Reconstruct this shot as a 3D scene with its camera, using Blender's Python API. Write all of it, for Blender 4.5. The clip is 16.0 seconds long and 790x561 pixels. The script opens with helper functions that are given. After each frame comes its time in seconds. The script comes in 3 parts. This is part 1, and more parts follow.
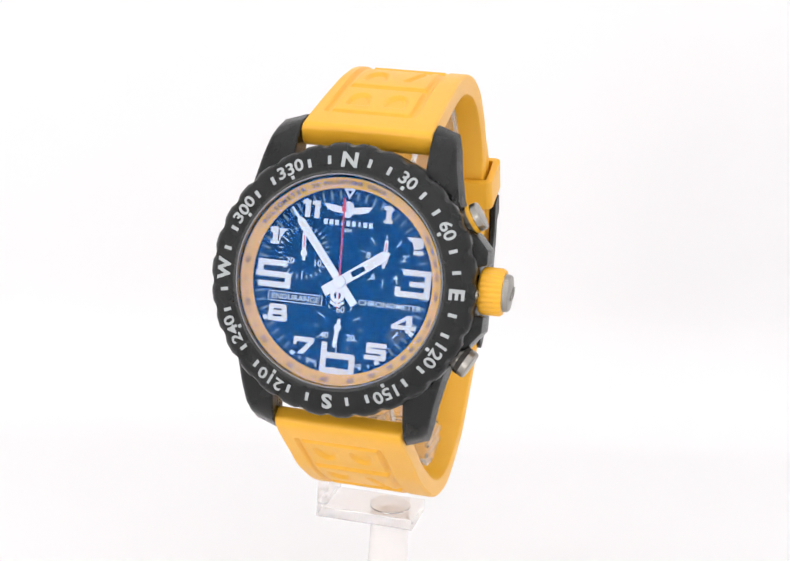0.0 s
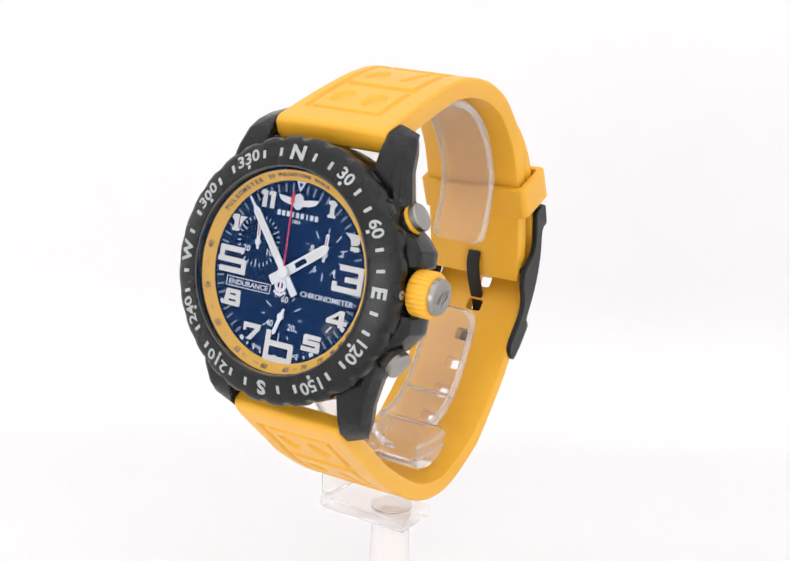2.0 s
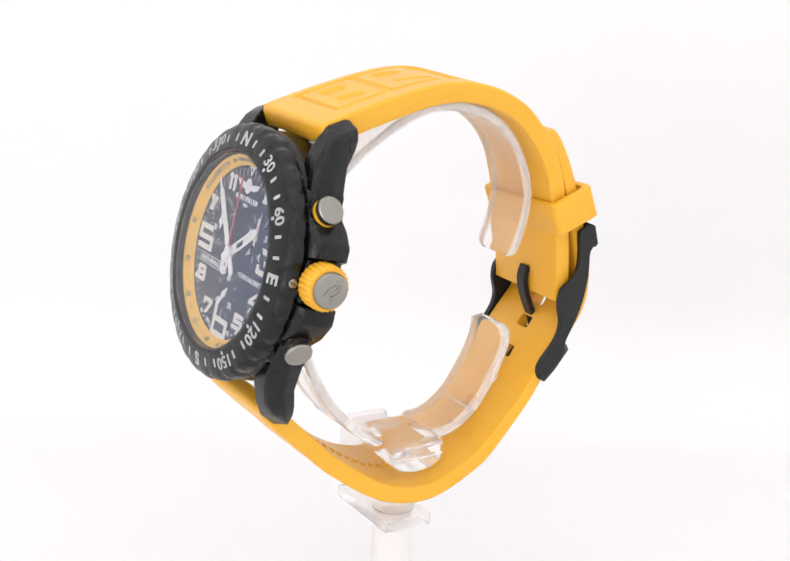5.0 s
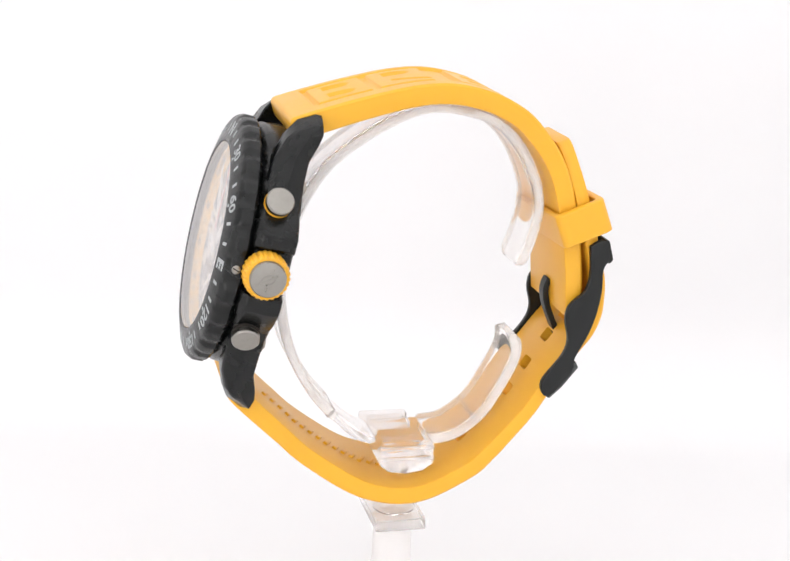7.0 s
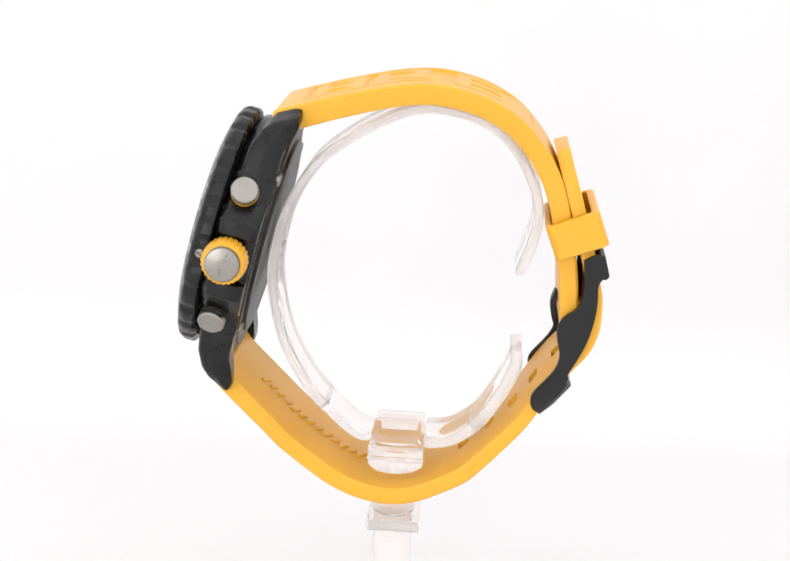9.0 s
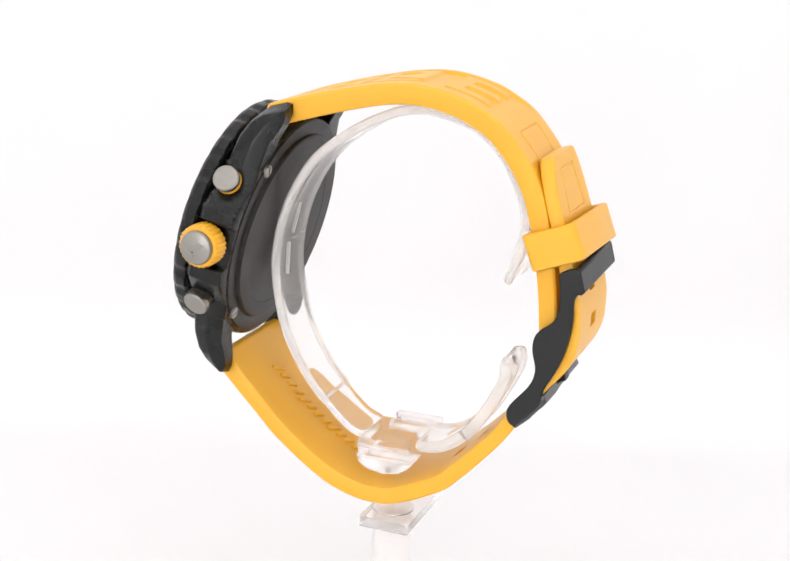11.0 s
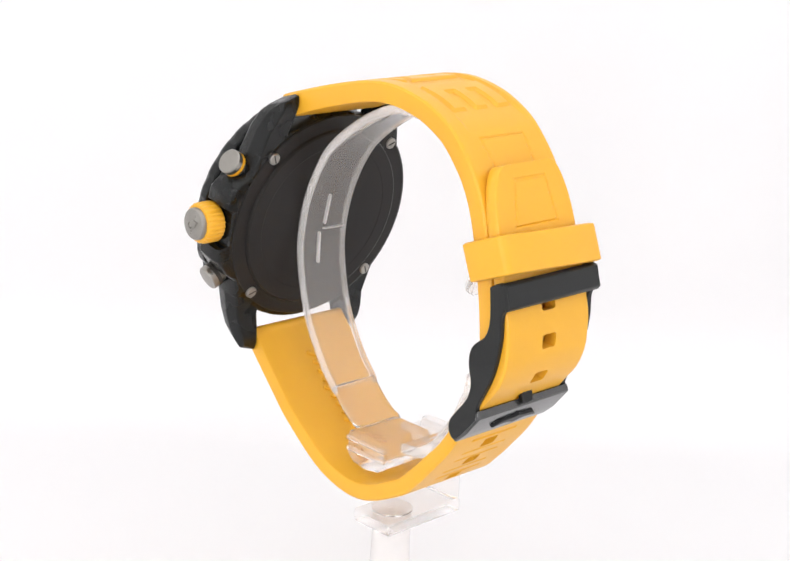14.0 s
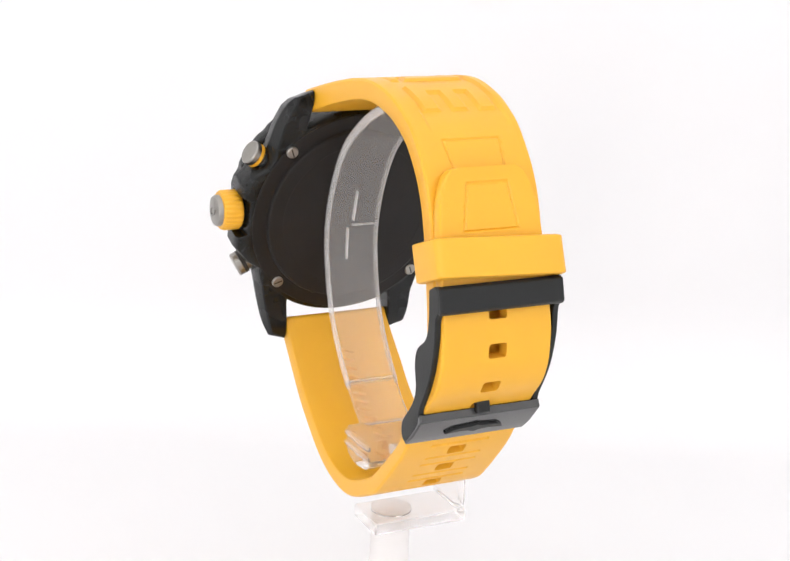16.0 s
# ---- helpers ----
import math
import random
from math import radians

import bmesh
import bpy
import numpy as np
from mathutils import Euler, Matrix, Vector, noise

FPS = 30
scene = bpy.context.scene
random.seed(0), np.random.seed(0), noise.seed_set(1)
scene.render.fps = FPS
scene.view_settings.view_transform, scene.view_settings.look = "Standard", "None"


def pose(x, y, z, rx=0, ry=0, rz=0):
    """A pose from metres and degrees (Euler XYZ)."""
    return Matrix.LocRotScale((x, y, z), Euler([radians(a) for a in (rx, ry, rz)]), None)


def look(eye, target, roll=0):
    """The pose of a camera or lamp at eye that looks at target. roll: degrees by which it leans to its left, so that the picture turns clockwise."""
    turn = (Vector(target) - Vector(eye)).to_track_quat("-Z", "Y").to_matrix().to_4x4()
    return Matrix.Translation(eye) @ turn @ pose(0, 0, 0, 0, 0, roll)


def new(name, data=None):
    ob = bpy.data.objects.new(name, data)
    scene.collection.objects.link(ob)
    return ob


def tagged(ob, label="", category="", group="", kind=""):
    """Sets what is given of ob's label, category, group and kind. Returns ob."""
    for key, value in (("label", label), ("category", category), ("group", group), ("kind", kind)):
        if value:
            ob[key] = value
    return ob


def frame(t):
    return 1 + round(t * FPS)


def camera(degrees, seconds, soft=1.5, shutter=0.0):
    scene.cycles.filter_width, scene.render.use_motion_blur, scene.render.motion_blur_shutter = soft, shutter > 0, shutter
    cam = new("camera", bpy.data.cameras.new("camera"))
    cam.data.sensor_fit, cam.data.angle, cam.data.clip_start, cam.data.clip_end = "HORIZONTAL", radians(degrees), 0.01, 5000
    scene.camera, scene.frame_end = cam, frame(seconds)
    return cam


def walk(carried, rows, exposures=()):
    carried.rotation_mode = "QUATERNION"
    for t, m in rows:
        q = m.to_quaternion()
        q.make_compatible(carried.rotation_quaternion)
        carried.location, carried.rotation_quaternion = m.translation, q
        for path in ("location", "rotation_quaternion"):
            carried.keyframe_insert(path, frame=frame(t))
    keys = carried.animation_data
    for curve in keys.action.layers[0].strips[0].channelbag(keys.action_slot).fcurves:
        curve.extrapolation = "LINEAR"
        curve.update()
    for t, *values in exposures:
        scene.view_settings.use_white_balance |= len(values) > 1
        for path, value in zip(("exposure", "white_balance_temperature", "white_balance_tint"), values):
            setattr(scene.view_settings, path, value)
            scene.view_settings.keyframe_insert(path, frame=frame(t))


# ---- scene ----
# ---- camera ----
Z0 = 0.090                      # height of the crown's axis over the table
EYE = Vector((0.0, -0.25459, Z0 + 0.06551))
AHEAD = Vector((-0.00252, 0.96023, -0.27920))
cam = camera(30.365, 16.0, 1.5)
walk(cam, [(0.0, look(EYE, EYE + AHEAD, 2.36)), (16.0, look(EYE, EYE + AHEAD, 2.36))])


def turn_at(t):
    """Angle of the turning stand, in degrees."""
    s = (t - 8.0) / 8.0
    return 5.671 - 69.316 * s + 0.474 * s * s - 0.085 * s ** 3


# ---- light strengths ----
SIDE_GLOW, TOP_GLOW, FRONT_GLOW, LAMP_GLOW = 0.245, 0.71, 0.52, 4.2
world = bpy.data.worlds.new("studio")
scene.world = world
world.use_nodes = True
world.node_tree.nodes["Background"].inputs[0].default_value = (0.9, 0.95, 1.0, 1)
world.node_tree.nodes["Background"].inputs[1].default_value = 0.05

# ---- materials ----


def material(name, base, rough=0.5, metal=0.0, vary=0.0, vscale=300.0, bump=0.0, bscale=2000.0, spec=0.5, rvary=0.0):
    m = bpy.data.materials.new(name)
    m.use_nodes = True
    n, l = m.node_tree.nodes, m.node_tree.links
    b = n["Principled BSDF"]
    b.inputs["Base Color"].default_value = (*base, 1)
    b.inputs["Roughness"].default_value = rough
    b.inputs["Metallic"].default_value = metal
    b.inputs["Specular IOR Level"].default_value = spec
    co = n.new("ShaderNodeTexCoord")
    if vary or rvary:
        t1 = n.new("ShaderNodeTexNoise")
        t1.inputs["Scale"].default_value = vscale
        t1.inputs["Detail"].default_value = 6
        l.new(co.outputs["Object"], t1.inputs["Vector"])
        if vary:
            mx = n.new("ShaderNodeMix")
            mx.data_type = "RGBA"
            mx.inputs["A"].default_value = (*[c * (1 - vary) for c in base], 1)
            mx.inputs["B"].default_value = (*[min(1, c * (1 + vary)) for c in base], 1)
            l.new(t1.outputs["Fac"], mx.inputs["Factor"])
            l.new(mx.outputs["Result"], b.inputs["Base Color"])
        if rvary:
            mr = n.new("ShaderNodeMapRange")
            mr.inputs["To Min"].default_value = max(0, rough - rvary)
            mr.inputs["To Max"].default_value = rough + rvary
            l.new(t1.outputs["Fac"], mr.inputs["Value"])
            l.new(mr.outputs["Result"], b.inputs["Roughness"])
    if bump:
        t2 = n.new("ShaderNodeTexNoise")
        t2.inputs["Scale"].default_value = bscale
        t2.inputs["Detail"].default_value = 4
        l.new(co.outputs["Object"], t2.inputs["Vector"])
        bp = n.new("ShaderNodeBump")
        bp.inputs["Strength"].default_value = bump
        bp.inputs["Distance"].default_value = 0.0002
        l.new(t2.outputs["Fac"], bp.inputs["Height"])
        l.new(bp.outputs["Normal"], b.inputs["Normal"])
    return m


def glowing(name, colour, strength):
    m = bpy.data.materials.new(name)
    m.use_nodes = True
    b = m.node_tree.nodes["Principled BSDF"]
    b.inputs["Base Color"].default_value = (0.85, 0.85, 0.85, 1)
    b.inputs["Roughness"].default_value = 0.9
    b.inputs["Emission Color"].default_value = (*colour, 1)
    b.inputs["Emission Strength"].default_value = strength
    return m


def acrylic(name, colour, rough, clear, ior):
    """Clear plastic, a little milky where clear is under 1."""
    m = material(name, colour, rough, 0, bump=0.02, bscale=400)
    b = m.node_tree.nodes["Principled BSDF"]
    b.inputs["Transmission Weight"].default_value = clear
    b.inputs["IOR"].default_value = ior
    return m


def coated_crystal():
    """Clear sapphire with a blue anti-reflection coat: its gloss is faint and blue head-on, white at a glancing angle."""
    m = bpy.data.materials.new("sapphire")
    m.use_nodes = True
    n, l = m.node_tree.nodes, m.node_tree.links
    n.remove(n["Principled BSDF"])
    face = n.new("ShaderNodeLayerWeight")
    face.inputs["Blend"].default_value = 0.5
    power, fr = n.new("ShaderNodeMath"), n.new("ShaderNodeMath")
    power.operation, power.inputs[1].default_value = "POWER", 4.0
    fr.operation, fr.inputs[1].default_value, fr.inputs[2].default_value = "MULTIPLY_ADD", 0.95, 0.028
    l.new(face.outputs["Facing"], power.inputs[0])
    l.new(power.outputs[0], fr.inputs[0])
    clear, gloss, mx = n.new("ShaderNodeBsdfTransparent"), n.new("ShaderNodeBsdfGlossy"), n.new("ShaderNodeMixShader")
    gloss.inputs["Roughness"].default_value = 0.16
    tint = n.new("ShaderNodeMix")
    tint.data_type = "RGBA"
    tint.inputs["A"].default_value = (0.005, 0.27, 0.95, 1)
    tint.inputs["B"].default_value = (1, 0.97, 0.95, 1)
    mr = n.new("ShaderNodeMapRange")
    mr.inputs["From Min"].default_value, mr.inputs["From Max"].default_value = 0.034, 0.13
    l.new(fr.outputs[0], mr.inputs["Value"])
    l.new(mr.outputs["Result"], tint.inputs["Factor"])
    l.new(tint.outputs["Result"], gloss.inputs["Color"])
    l.new(fr.outputs[0], mx.inputs[0])
    l.new(clear.outputs[0], mx.inputs[1])
    l.new(gloss.outputs[0], mx.inputs[2])
    l.new(mx.outputs[0], n["Material Output"].inputs["Surface"])
    return m


RUBBER = material("yellow_rubber", (0.86, 0.437, 0.030), 0.36, vary=0.07, vscale=60, bump=0.12, bscale=3500, spec=0.42, rvary=0.08)
COMPOSITE = material("black_composite", (0.0052, 0.0058, 0.0058), 0.27, spec=0.33, vary=0.25, vscale=250, bump=0.15, bscale=2600, rvary=0.06)
BACK = material("dark_caseback", (0.013, 0.011, 0.010), 0.4, spec=0.25, vary=0.2, vscale=150, bump=0.05, bscale=1500, rvary=0.08)
BUCKLE = material("black_coated_steel", (0.014, 0.015, 0.015), 0.4, spec=0.3, vary=0.2, vscale=200, bump=0.08, bscale=2500, rvary=0.06)
BUCKLE_GLOSS = material("black_polished_steel", (0.03, 0.031, 0.032), 0.14, spec=0.9, vary=0.2, vscale=200, bump=0.03, bscale=1500)
DARK_STEEL = material("dark_polished_steel", (0.10, 0.10, 0.11), 0.3, 1.0, vary=0.1, vscale=500)
STEEL = material("brushed_titanium", (0.31, 0.295, 0.27), 0.30, 1.0, vary=0.10, vscale=900, bump=0.1, bscale=1800, rvary=0.08)
DIAL = material("blue_lacquer", (0.0065, 0.011, 0.032), 0.45, spec=0.04, vary=0.08, vscale=100, bump=0.03, bscale=3000)
FLANGE = material("yellow_flange", (0.78, 0.45, 0.045), 0.6, spec=0.1, vary=0.03, vscale=300)
PRINT = material("white_print", (0.62, 0.63, 0.63), 0.5, vary=0.05, vscale=900)
SILVERPRINT = material("silver_print", (0.40, 0.42, 0.425), 0.5, vary=0.1, vscale=900)
GREYPRINT = material("grey_print", (0.20, 0.22, 0.22), 0.5, vary=0.1, vscale=900)
LUME = material("cream_lume", (0.64, 0.61, 0.55), 0.6, vary=0.04, vscale=900)
WHITEMETAL = material("white_lacquered_metal", (0.68, 0.68, 0.67), 0.35, vary=0.03, vscale=900)
RED = material("red_lacquer", (0.55, 0.02, 0.04), 0.4, vary=0.05, vscale=900)
INK = material("black_ink", (0.03, 0.025, 0.02), 0.6, vary=0.1, vscale=900)
ACRYLIC = acrylic("clear_acrylic", (1.0, 0.985, 0.975), 0.05, 0.90, 1.13)
PALE_ACRYLIC = acrylic("pale_acrylic", (1.0, 0.985, 0.98), 0.08, 0.86, 1.09)
# milkier than the ring, so that the bright edge highlight lies in the colour
GLINT_ACRYLIC = acrylic("milky_edge_glint", (1.0, 0.985, 0.975), 0.15, 0.76, 1.08)
FROST = acrylic("hazy_acrylic", (0.975, 0.955, 0.945), 0.4, 0.6, 1.08)
WHITEPAINT = material("white_enamel", (0.8, 0.8, 0.79), 0.45, vary=0.04, vscale=40)
SWEEP = material("white_card", (0.87, 0.862, 0.867), 0.7, vary=0.012, vscale=6, bump=0.05, bscale=900, spec=0.3)
# cloths whose even glow is added as fill light from sides, top and front
FABRIC = glowing("side_fill_glow", (1.0, 0.99, 1.0), SIDE_GLOW)
CEIL = glowing("top_fill_glow", (1.0, 0.99, 1.0), TOP_GLOW)
FRONTCLOTH = glowing("front_fill_glow", (1.0, 0.99, 1.0), FRONT_GLOW)
LAMPFACE = glowing("lamp_diffuser", (1.0, 0.98, 0.96), LAMP_GLOW)
CRYSTAL = coated_crystal()

# ---- building helpers; shapes are drawn in millimetres ----
MM = 0.001


def smooth(me, on=True):
    me.polygons.foreach_set("use_smooth", [on] * len(me.polygons))


def part(name, bm, mat, parent, label="", m=None, bevel=0.0, soft=False, lift=0.0, seg=2):
    """Links a bmesh in millimetres as one mesh under parent; m first turns it into the parent's space."""
    if m is not None:
        bm.transform(m)
    bm.transform(Matrix.Scale(MM, 4) @ Matrix.Translation((0, 0, lift)))
    bmesh.ops.recalc_face_normals(bm, faces=bm.faces[:])
    me = bpy.data.meshes.new(name)
    bm.to_mesh(me)
    bm.free()
    me.materials.append(mat)
    ob = new(name, me)
    ob.parent = parent
    if soft:
        smooth(me)
        me.set_sharp_from_angle(angle=radians(35))
    if bevel:
        md = ob.modifiers.new("edge", "BEVEL")
        md.width, md.segments, md.limit_method, md.angle_limit = bevel * MM, seg, "ANGLE", radians(30)
        smooth(me)
        md.harden_normals = False
        me.set_sharp_from_angle(angle=radians(35))
    if label:
        ob["label"] = label
    return ob


def spline(pts, step):
    """Catmull-Rom curve through pts, resampled at even steps of arc length."""
    p = [np.array(q, float) for q in pts]
    p = [2 * p[0] - p[1]] + p + [2 * p[-1] - p[-2]]
    fine = []
    for i in range(1, len(p) - 2):
        for k in range(24):
            u = k / 24
            a, b, c, d = p[i - 1], p[i], p[i + 1], p[i + 2]
            fine.append(0.5 * (2 * b + (c - a) * u + (2 * a - 5 * b + 4 * c - d) * u * u + (3 * b - a - 3 * c + d) * u ** 3))
    fine.append(p[-2])
    fine = np.array(fine)
    s = np.r_[0, np.cumsum(np.linalg.norm(np.diff(fine, axis=0), axis=1))]
    n = max(2, int(round(s[-1] / step)))
    t = np.linspace(0, s[-1], n + 1)
    q = np.stack([np.interp(t, s, fine[:, k]) for k in range(fine.shape[1])], 1)
    for _ in range(3):
        q[1:-1] = 0.25 * q[:-2] + 0.5 * q[1:-1] + 0.25 * q[2:]
    tan = np.gradient(q, axis=0)
    tan /= np.linalg.norm(tan, axis=1)[:, None]
    return q, t, tan


def grid_tube(rings, closed_ends=True):
    """A bmesh from rings of equal length, each closed on itself."""
    bm = bmesh.new()
    vs = [[bm.verts.new(v) for v in r] for r in rings]
    n = len(vs[0])
    for a, b in zip(vs, vs[1:]):
        for i in range(n):
            bm.faces.new((a[i], a[(i + 1) % n], b[(i + 1) % n], b[i]))
    if closed_ends:
        bm.faces.new(vs[0])
        bm.faces.new(vs[-1][::-1])
    return bm


def revolve(profile, n=128, wave=None):
    """Turns (r, z) pairs round z; a closed profile. wave(angle, r, z) may alter r."""
    rings = []
    for k in range(n):
        a = 2 * math.pi * k / n
        ring = []
        for r, z in profile:
            rr = wave(a, r, z) if wave else r
            ring.append((rr * math.cos(a), rr * math.sin(a), z))
        rings.append(ring)
    rings.append(rings[0])
    bm = grid_tube(rings, False)
    bmesh.ops.remove_doubles(bm, verts=bm.verts[:], dist=1e-5)
    return bm


def disc_stack(profile, n=64, wave=None):
    """Turns an open (r, z) profile round z and closes both ends with caps."""
    rings = []
    for r, z in profile:
        ring = []
        for k in range(n):
            a = 2 * math.pi * k / n
            rr = wave(a, r, z) if wave else r
            ring.append((rr * math.cos(a), rr * math.sin(a), z))
        rings.append(ring)
    return grid_tube(rings, True)


def prism(pts, z0, z1, bm=None):
    """Extrudes a flat outline between two heights."""
    bm = bm or bmesh.new()
    lo, hi = [bm.verts.new((x, y, z0)) for x, y in pts], [bm.verts.new((x, y, z1)) for x, y in pts]
    n = len(pts)
    for i in range(n):
        bm.faces.new((lo[i], lo[(i + 1) % n], hi[(i + 1) % n], hi[i]))
    bm.faces.new(lo[::-1])
    bm.faces.new(hi)
    return bm


def bar(bm, cx, cy, w, h, rot=0.0, z0=0.0, z1=0.08):
    c, s = math.cos(radians(rot)), math.sin(radians(rot))
    pts = [(cx + c * x - s * y, cy + s * x + c * y) for x, y in ((-w / 2, -h / 2), (w / 2, -h / 2), (w / 2, h / 2), (-w / 2, h / 2))]
    return prism(pts, z0, z1, bm)


def lettering(text, size, bold=0.0, thick=0.03, wide=1.0):
    """Text as a bmesh, centred, in millimetres."""
    cu = bpy.data.curves.new("text", "FONT")
    cu.body, cu.size, cu.offset, cu.extrude = text, size, bold, thick
    cu.align_x, cu.align_y = "CENTER", "CENTER"
    cu.resolution_u = 3
    ob = bpy.data.objects.new("text", cu)
    scene.collection.objects.link(ob)
    bpy.context.view_layer.update()
    me = bpy.data.meshes.new_from_object(ob.evaluated_get(bpy.context.evaluated_depsgraph_get()))
    bm = bmesh.new()
    bm.from_mesh(me)
    bpy.data.objects.remove(ob)
    bpy.data.curves.remove(cu)
    bpy.data.meshes.remove(me)
    ys = [v.co.y for v in bm.verts]
    bm.transform(Matrix.Diagonal((wide, 1, 1, 1)) @ Matrix.Translation((0, -(min(ys) + max(ys)) / 2, 0)))
    return bm


def at(x, y, z=0.0, rot=0.0):
    return Matrix.Translation((x, y, z)) @ Matrix.Rotation(radians(rot), 4, "Z")


def ring_pos(r, clock, z=0.0):
    """A place on a ring, clock in degrees clockwise from 12, top outwards."""
    a = radians(clock)
    return at(r * math.sin(a), r * math.cos(a), z, -clock)


# ---- the light tent ----


def sheet(name, corners, mat, label, thick=0.004, kind="structure"):
    bm = bmesh.new()
    c = [Vector(q) for q in corners]
    nrm = (c[1] - c[0]).cross(c[2] - c[0]).normalized() * thick
    lo, hi = [bm.verts.new(q) for q in c], [bm.verts.new(q - nrm) for q in c]
    bm.faces.new(lo)
    bm.faces.new(hi[::-1])
    for i in range(4):
        bm.faces.new((lo[i], hi[i], hi[(i + 1) % 4], lo[(i + 1) % 4]))
    bmesh.ops.recalc_face_normals(bm, faces=bm.faces[:])
    me = bpy.data.meshes.new(name)
    bm.to_mesh(me)
    bm.free()
    me.materials.append(mat)
    return tagged(new(name, me), label=label, kind=kind)


XW, YF, YB, ZT = 0.34, -0.62, 0.185, 0.62


def sweep():
    """Table and rear wall in one bent card."""
    rad = 0.035
    y0 = 0.150
    prof = [(YF, 0.0), (-0.2, 0.0), (0.05, 0.0), (y0 - rad, 0.0)]
    for k in range(1, 13):
        a = math.pi / 2 * k / 12
        prof.append((y0 - rad + rad * math.sin(a), rad - rad * math.cos(a)))
    prof += [(y0 + 0.01, 0.2), (y0 + 0.03, ZT)]
    out = [(y, z) for y, z in prof]
    back = [(y + 0.003, z - 0.003) for y, z in reversed(prof)]
    bm = bmesh.new()
    lo = [bm.verts.new((-XW, y, z)) for y, z in out + back]
    hi = [bm.verts.new((XW, y, z)) for y, z in out + back]
    n = len(lo)
    for i in range(n):
        bm.faces.new((lo[i], lo[(i + 1) % n], hi[(i + 1) % n], hi[i]))
    bm.faces.new(lo)
    bm.faces.new(hi[::-1])
    bmesh.ops.recalc_face_normals(bm, faces=bm.faces[:])
    me = bpy.data.meshes.new("backdrop")
    bm.to_mesh(me)
    bm.free()
    smooth(me)
    me.set_sharp_from_angle(angle=radians(40))
    me.materials.append(SWEEP)
    tagged(new("backdrop", me), label="seamless white card sweep under and behind the watch", kind="structure")


sweep()
# unseen cloths that close the tent; their glow is added to light the watch
sheet("wall_left", [(-XW, YF, 0), (-XW, YB, 0), (-XW, YB, ZT), (-XW, YF, ZT)], FABRIC, "unseen white side wall of the light tent, with added glow")
sheet("wall_right", [(XW, YB, 0), (XW, YF, 0), (XW, YF, ZT), (XW, YB, ZT)], FABRIC, "unseen white side wall of the light tent, with added glow")
sheet("ceiling", [(-XW, YF, ZT), (-XW, YB, ZT), (XW, YB, ZT), (XW, YF, ZT)], CEIL, "unseen white ceiling of the light tent, with added glow")
sheet("wall_front", [(XW, YF, 0), (-XW, YF, 0), (-XW, YF, ZT), (XW, YF, ZT)], FRONTCLOTH, "unseen white front of the light tent, with added glow")


def softbox():
    """The bright lamp to the front, mirrored in the crystal as the watch begins to turn."""
    lamp = new("softbox")
    lamp.location = (-0.20, -0.36, 0.0)
    lamp.rotation_euler = (0, 0, radians(-31))
    tagged(lamp, label="bright square softbox lamp on a thin stand", category="lamp")
    bm = bmesh.new()
    bmesh.ops.create_cube(bm, size=1, matrix=Matrix.Translation((0, 0, 130)) @ Matrix.Diagonal((130, 2, 150, 1)))
    part("diffuser", bm, LAMPFACE, lamp, "glowing white front cloth")
    bm = bmesh.new()
    bmesh.ops.create_cube(bm, size=1, matrix=Matrix.Translation((0, -14, 130)) @ Matrix.Diagonal((134, 24, 154, 1)))
    part("housing", bm, WHITEPAINT, lamp, bevel=3)
    bm = disc_stack([(30, 0), (30, 3), (4, 5), (4, 60)], 24)
    part("foot", bm, WHITEPAINT, lamp, m=Matrix.Translation((0, -14, 0)))


softbox()

# ---- the watch ----
watch = new("wristwatch")
watch.location = (0, 0, Z0)
tagged(watch, label="sports chronograph wristwatch, black case, blue dial, yellow rubber strap", category="watch")
TILT = radians(13.35)
FACE = Matrix(((0, math.sin(TILT), -math.cos(TILT), -34.84), (-1, 0, 0, 0.9), (0, math.cos(TILT), math.sin(TILT), 0.754), (0, 0, 0, 1)))


def lug_rings(sx, sy):
    rows = [(6, -4.7, -10.9, 19.4), (10.5, -4.65, -10.9, 18.7), (14.5, -4.75, -10.9, 17.6), (19, -5.3, -11.0, 16.6), (22.5, -6.5, -12.1, 16.0), (24.9, -8.0, -12.5, 15.5), (26.5, -11.0, -12.1, 14.9)]
    rings = []
    for y, zt, zb, xo in rows:
        xo += 0.5 if sx < 0 else 0.0
        yo = y - (1.2 if y > 24 else 0.5 if y > 22 else 0)
        rings.append([(sx * x, sy * yy, z) for x, yy, z in ((11.1, y, zt - 0.1), (xo - 1.3, yo, zt), (xo - 0.6, yo, zt - 0.5), (xo, yo, (zt + zb) / 2 - 0.3), (xo - 0.9, yo, zb), (11.1, y, zb))])
    return rings


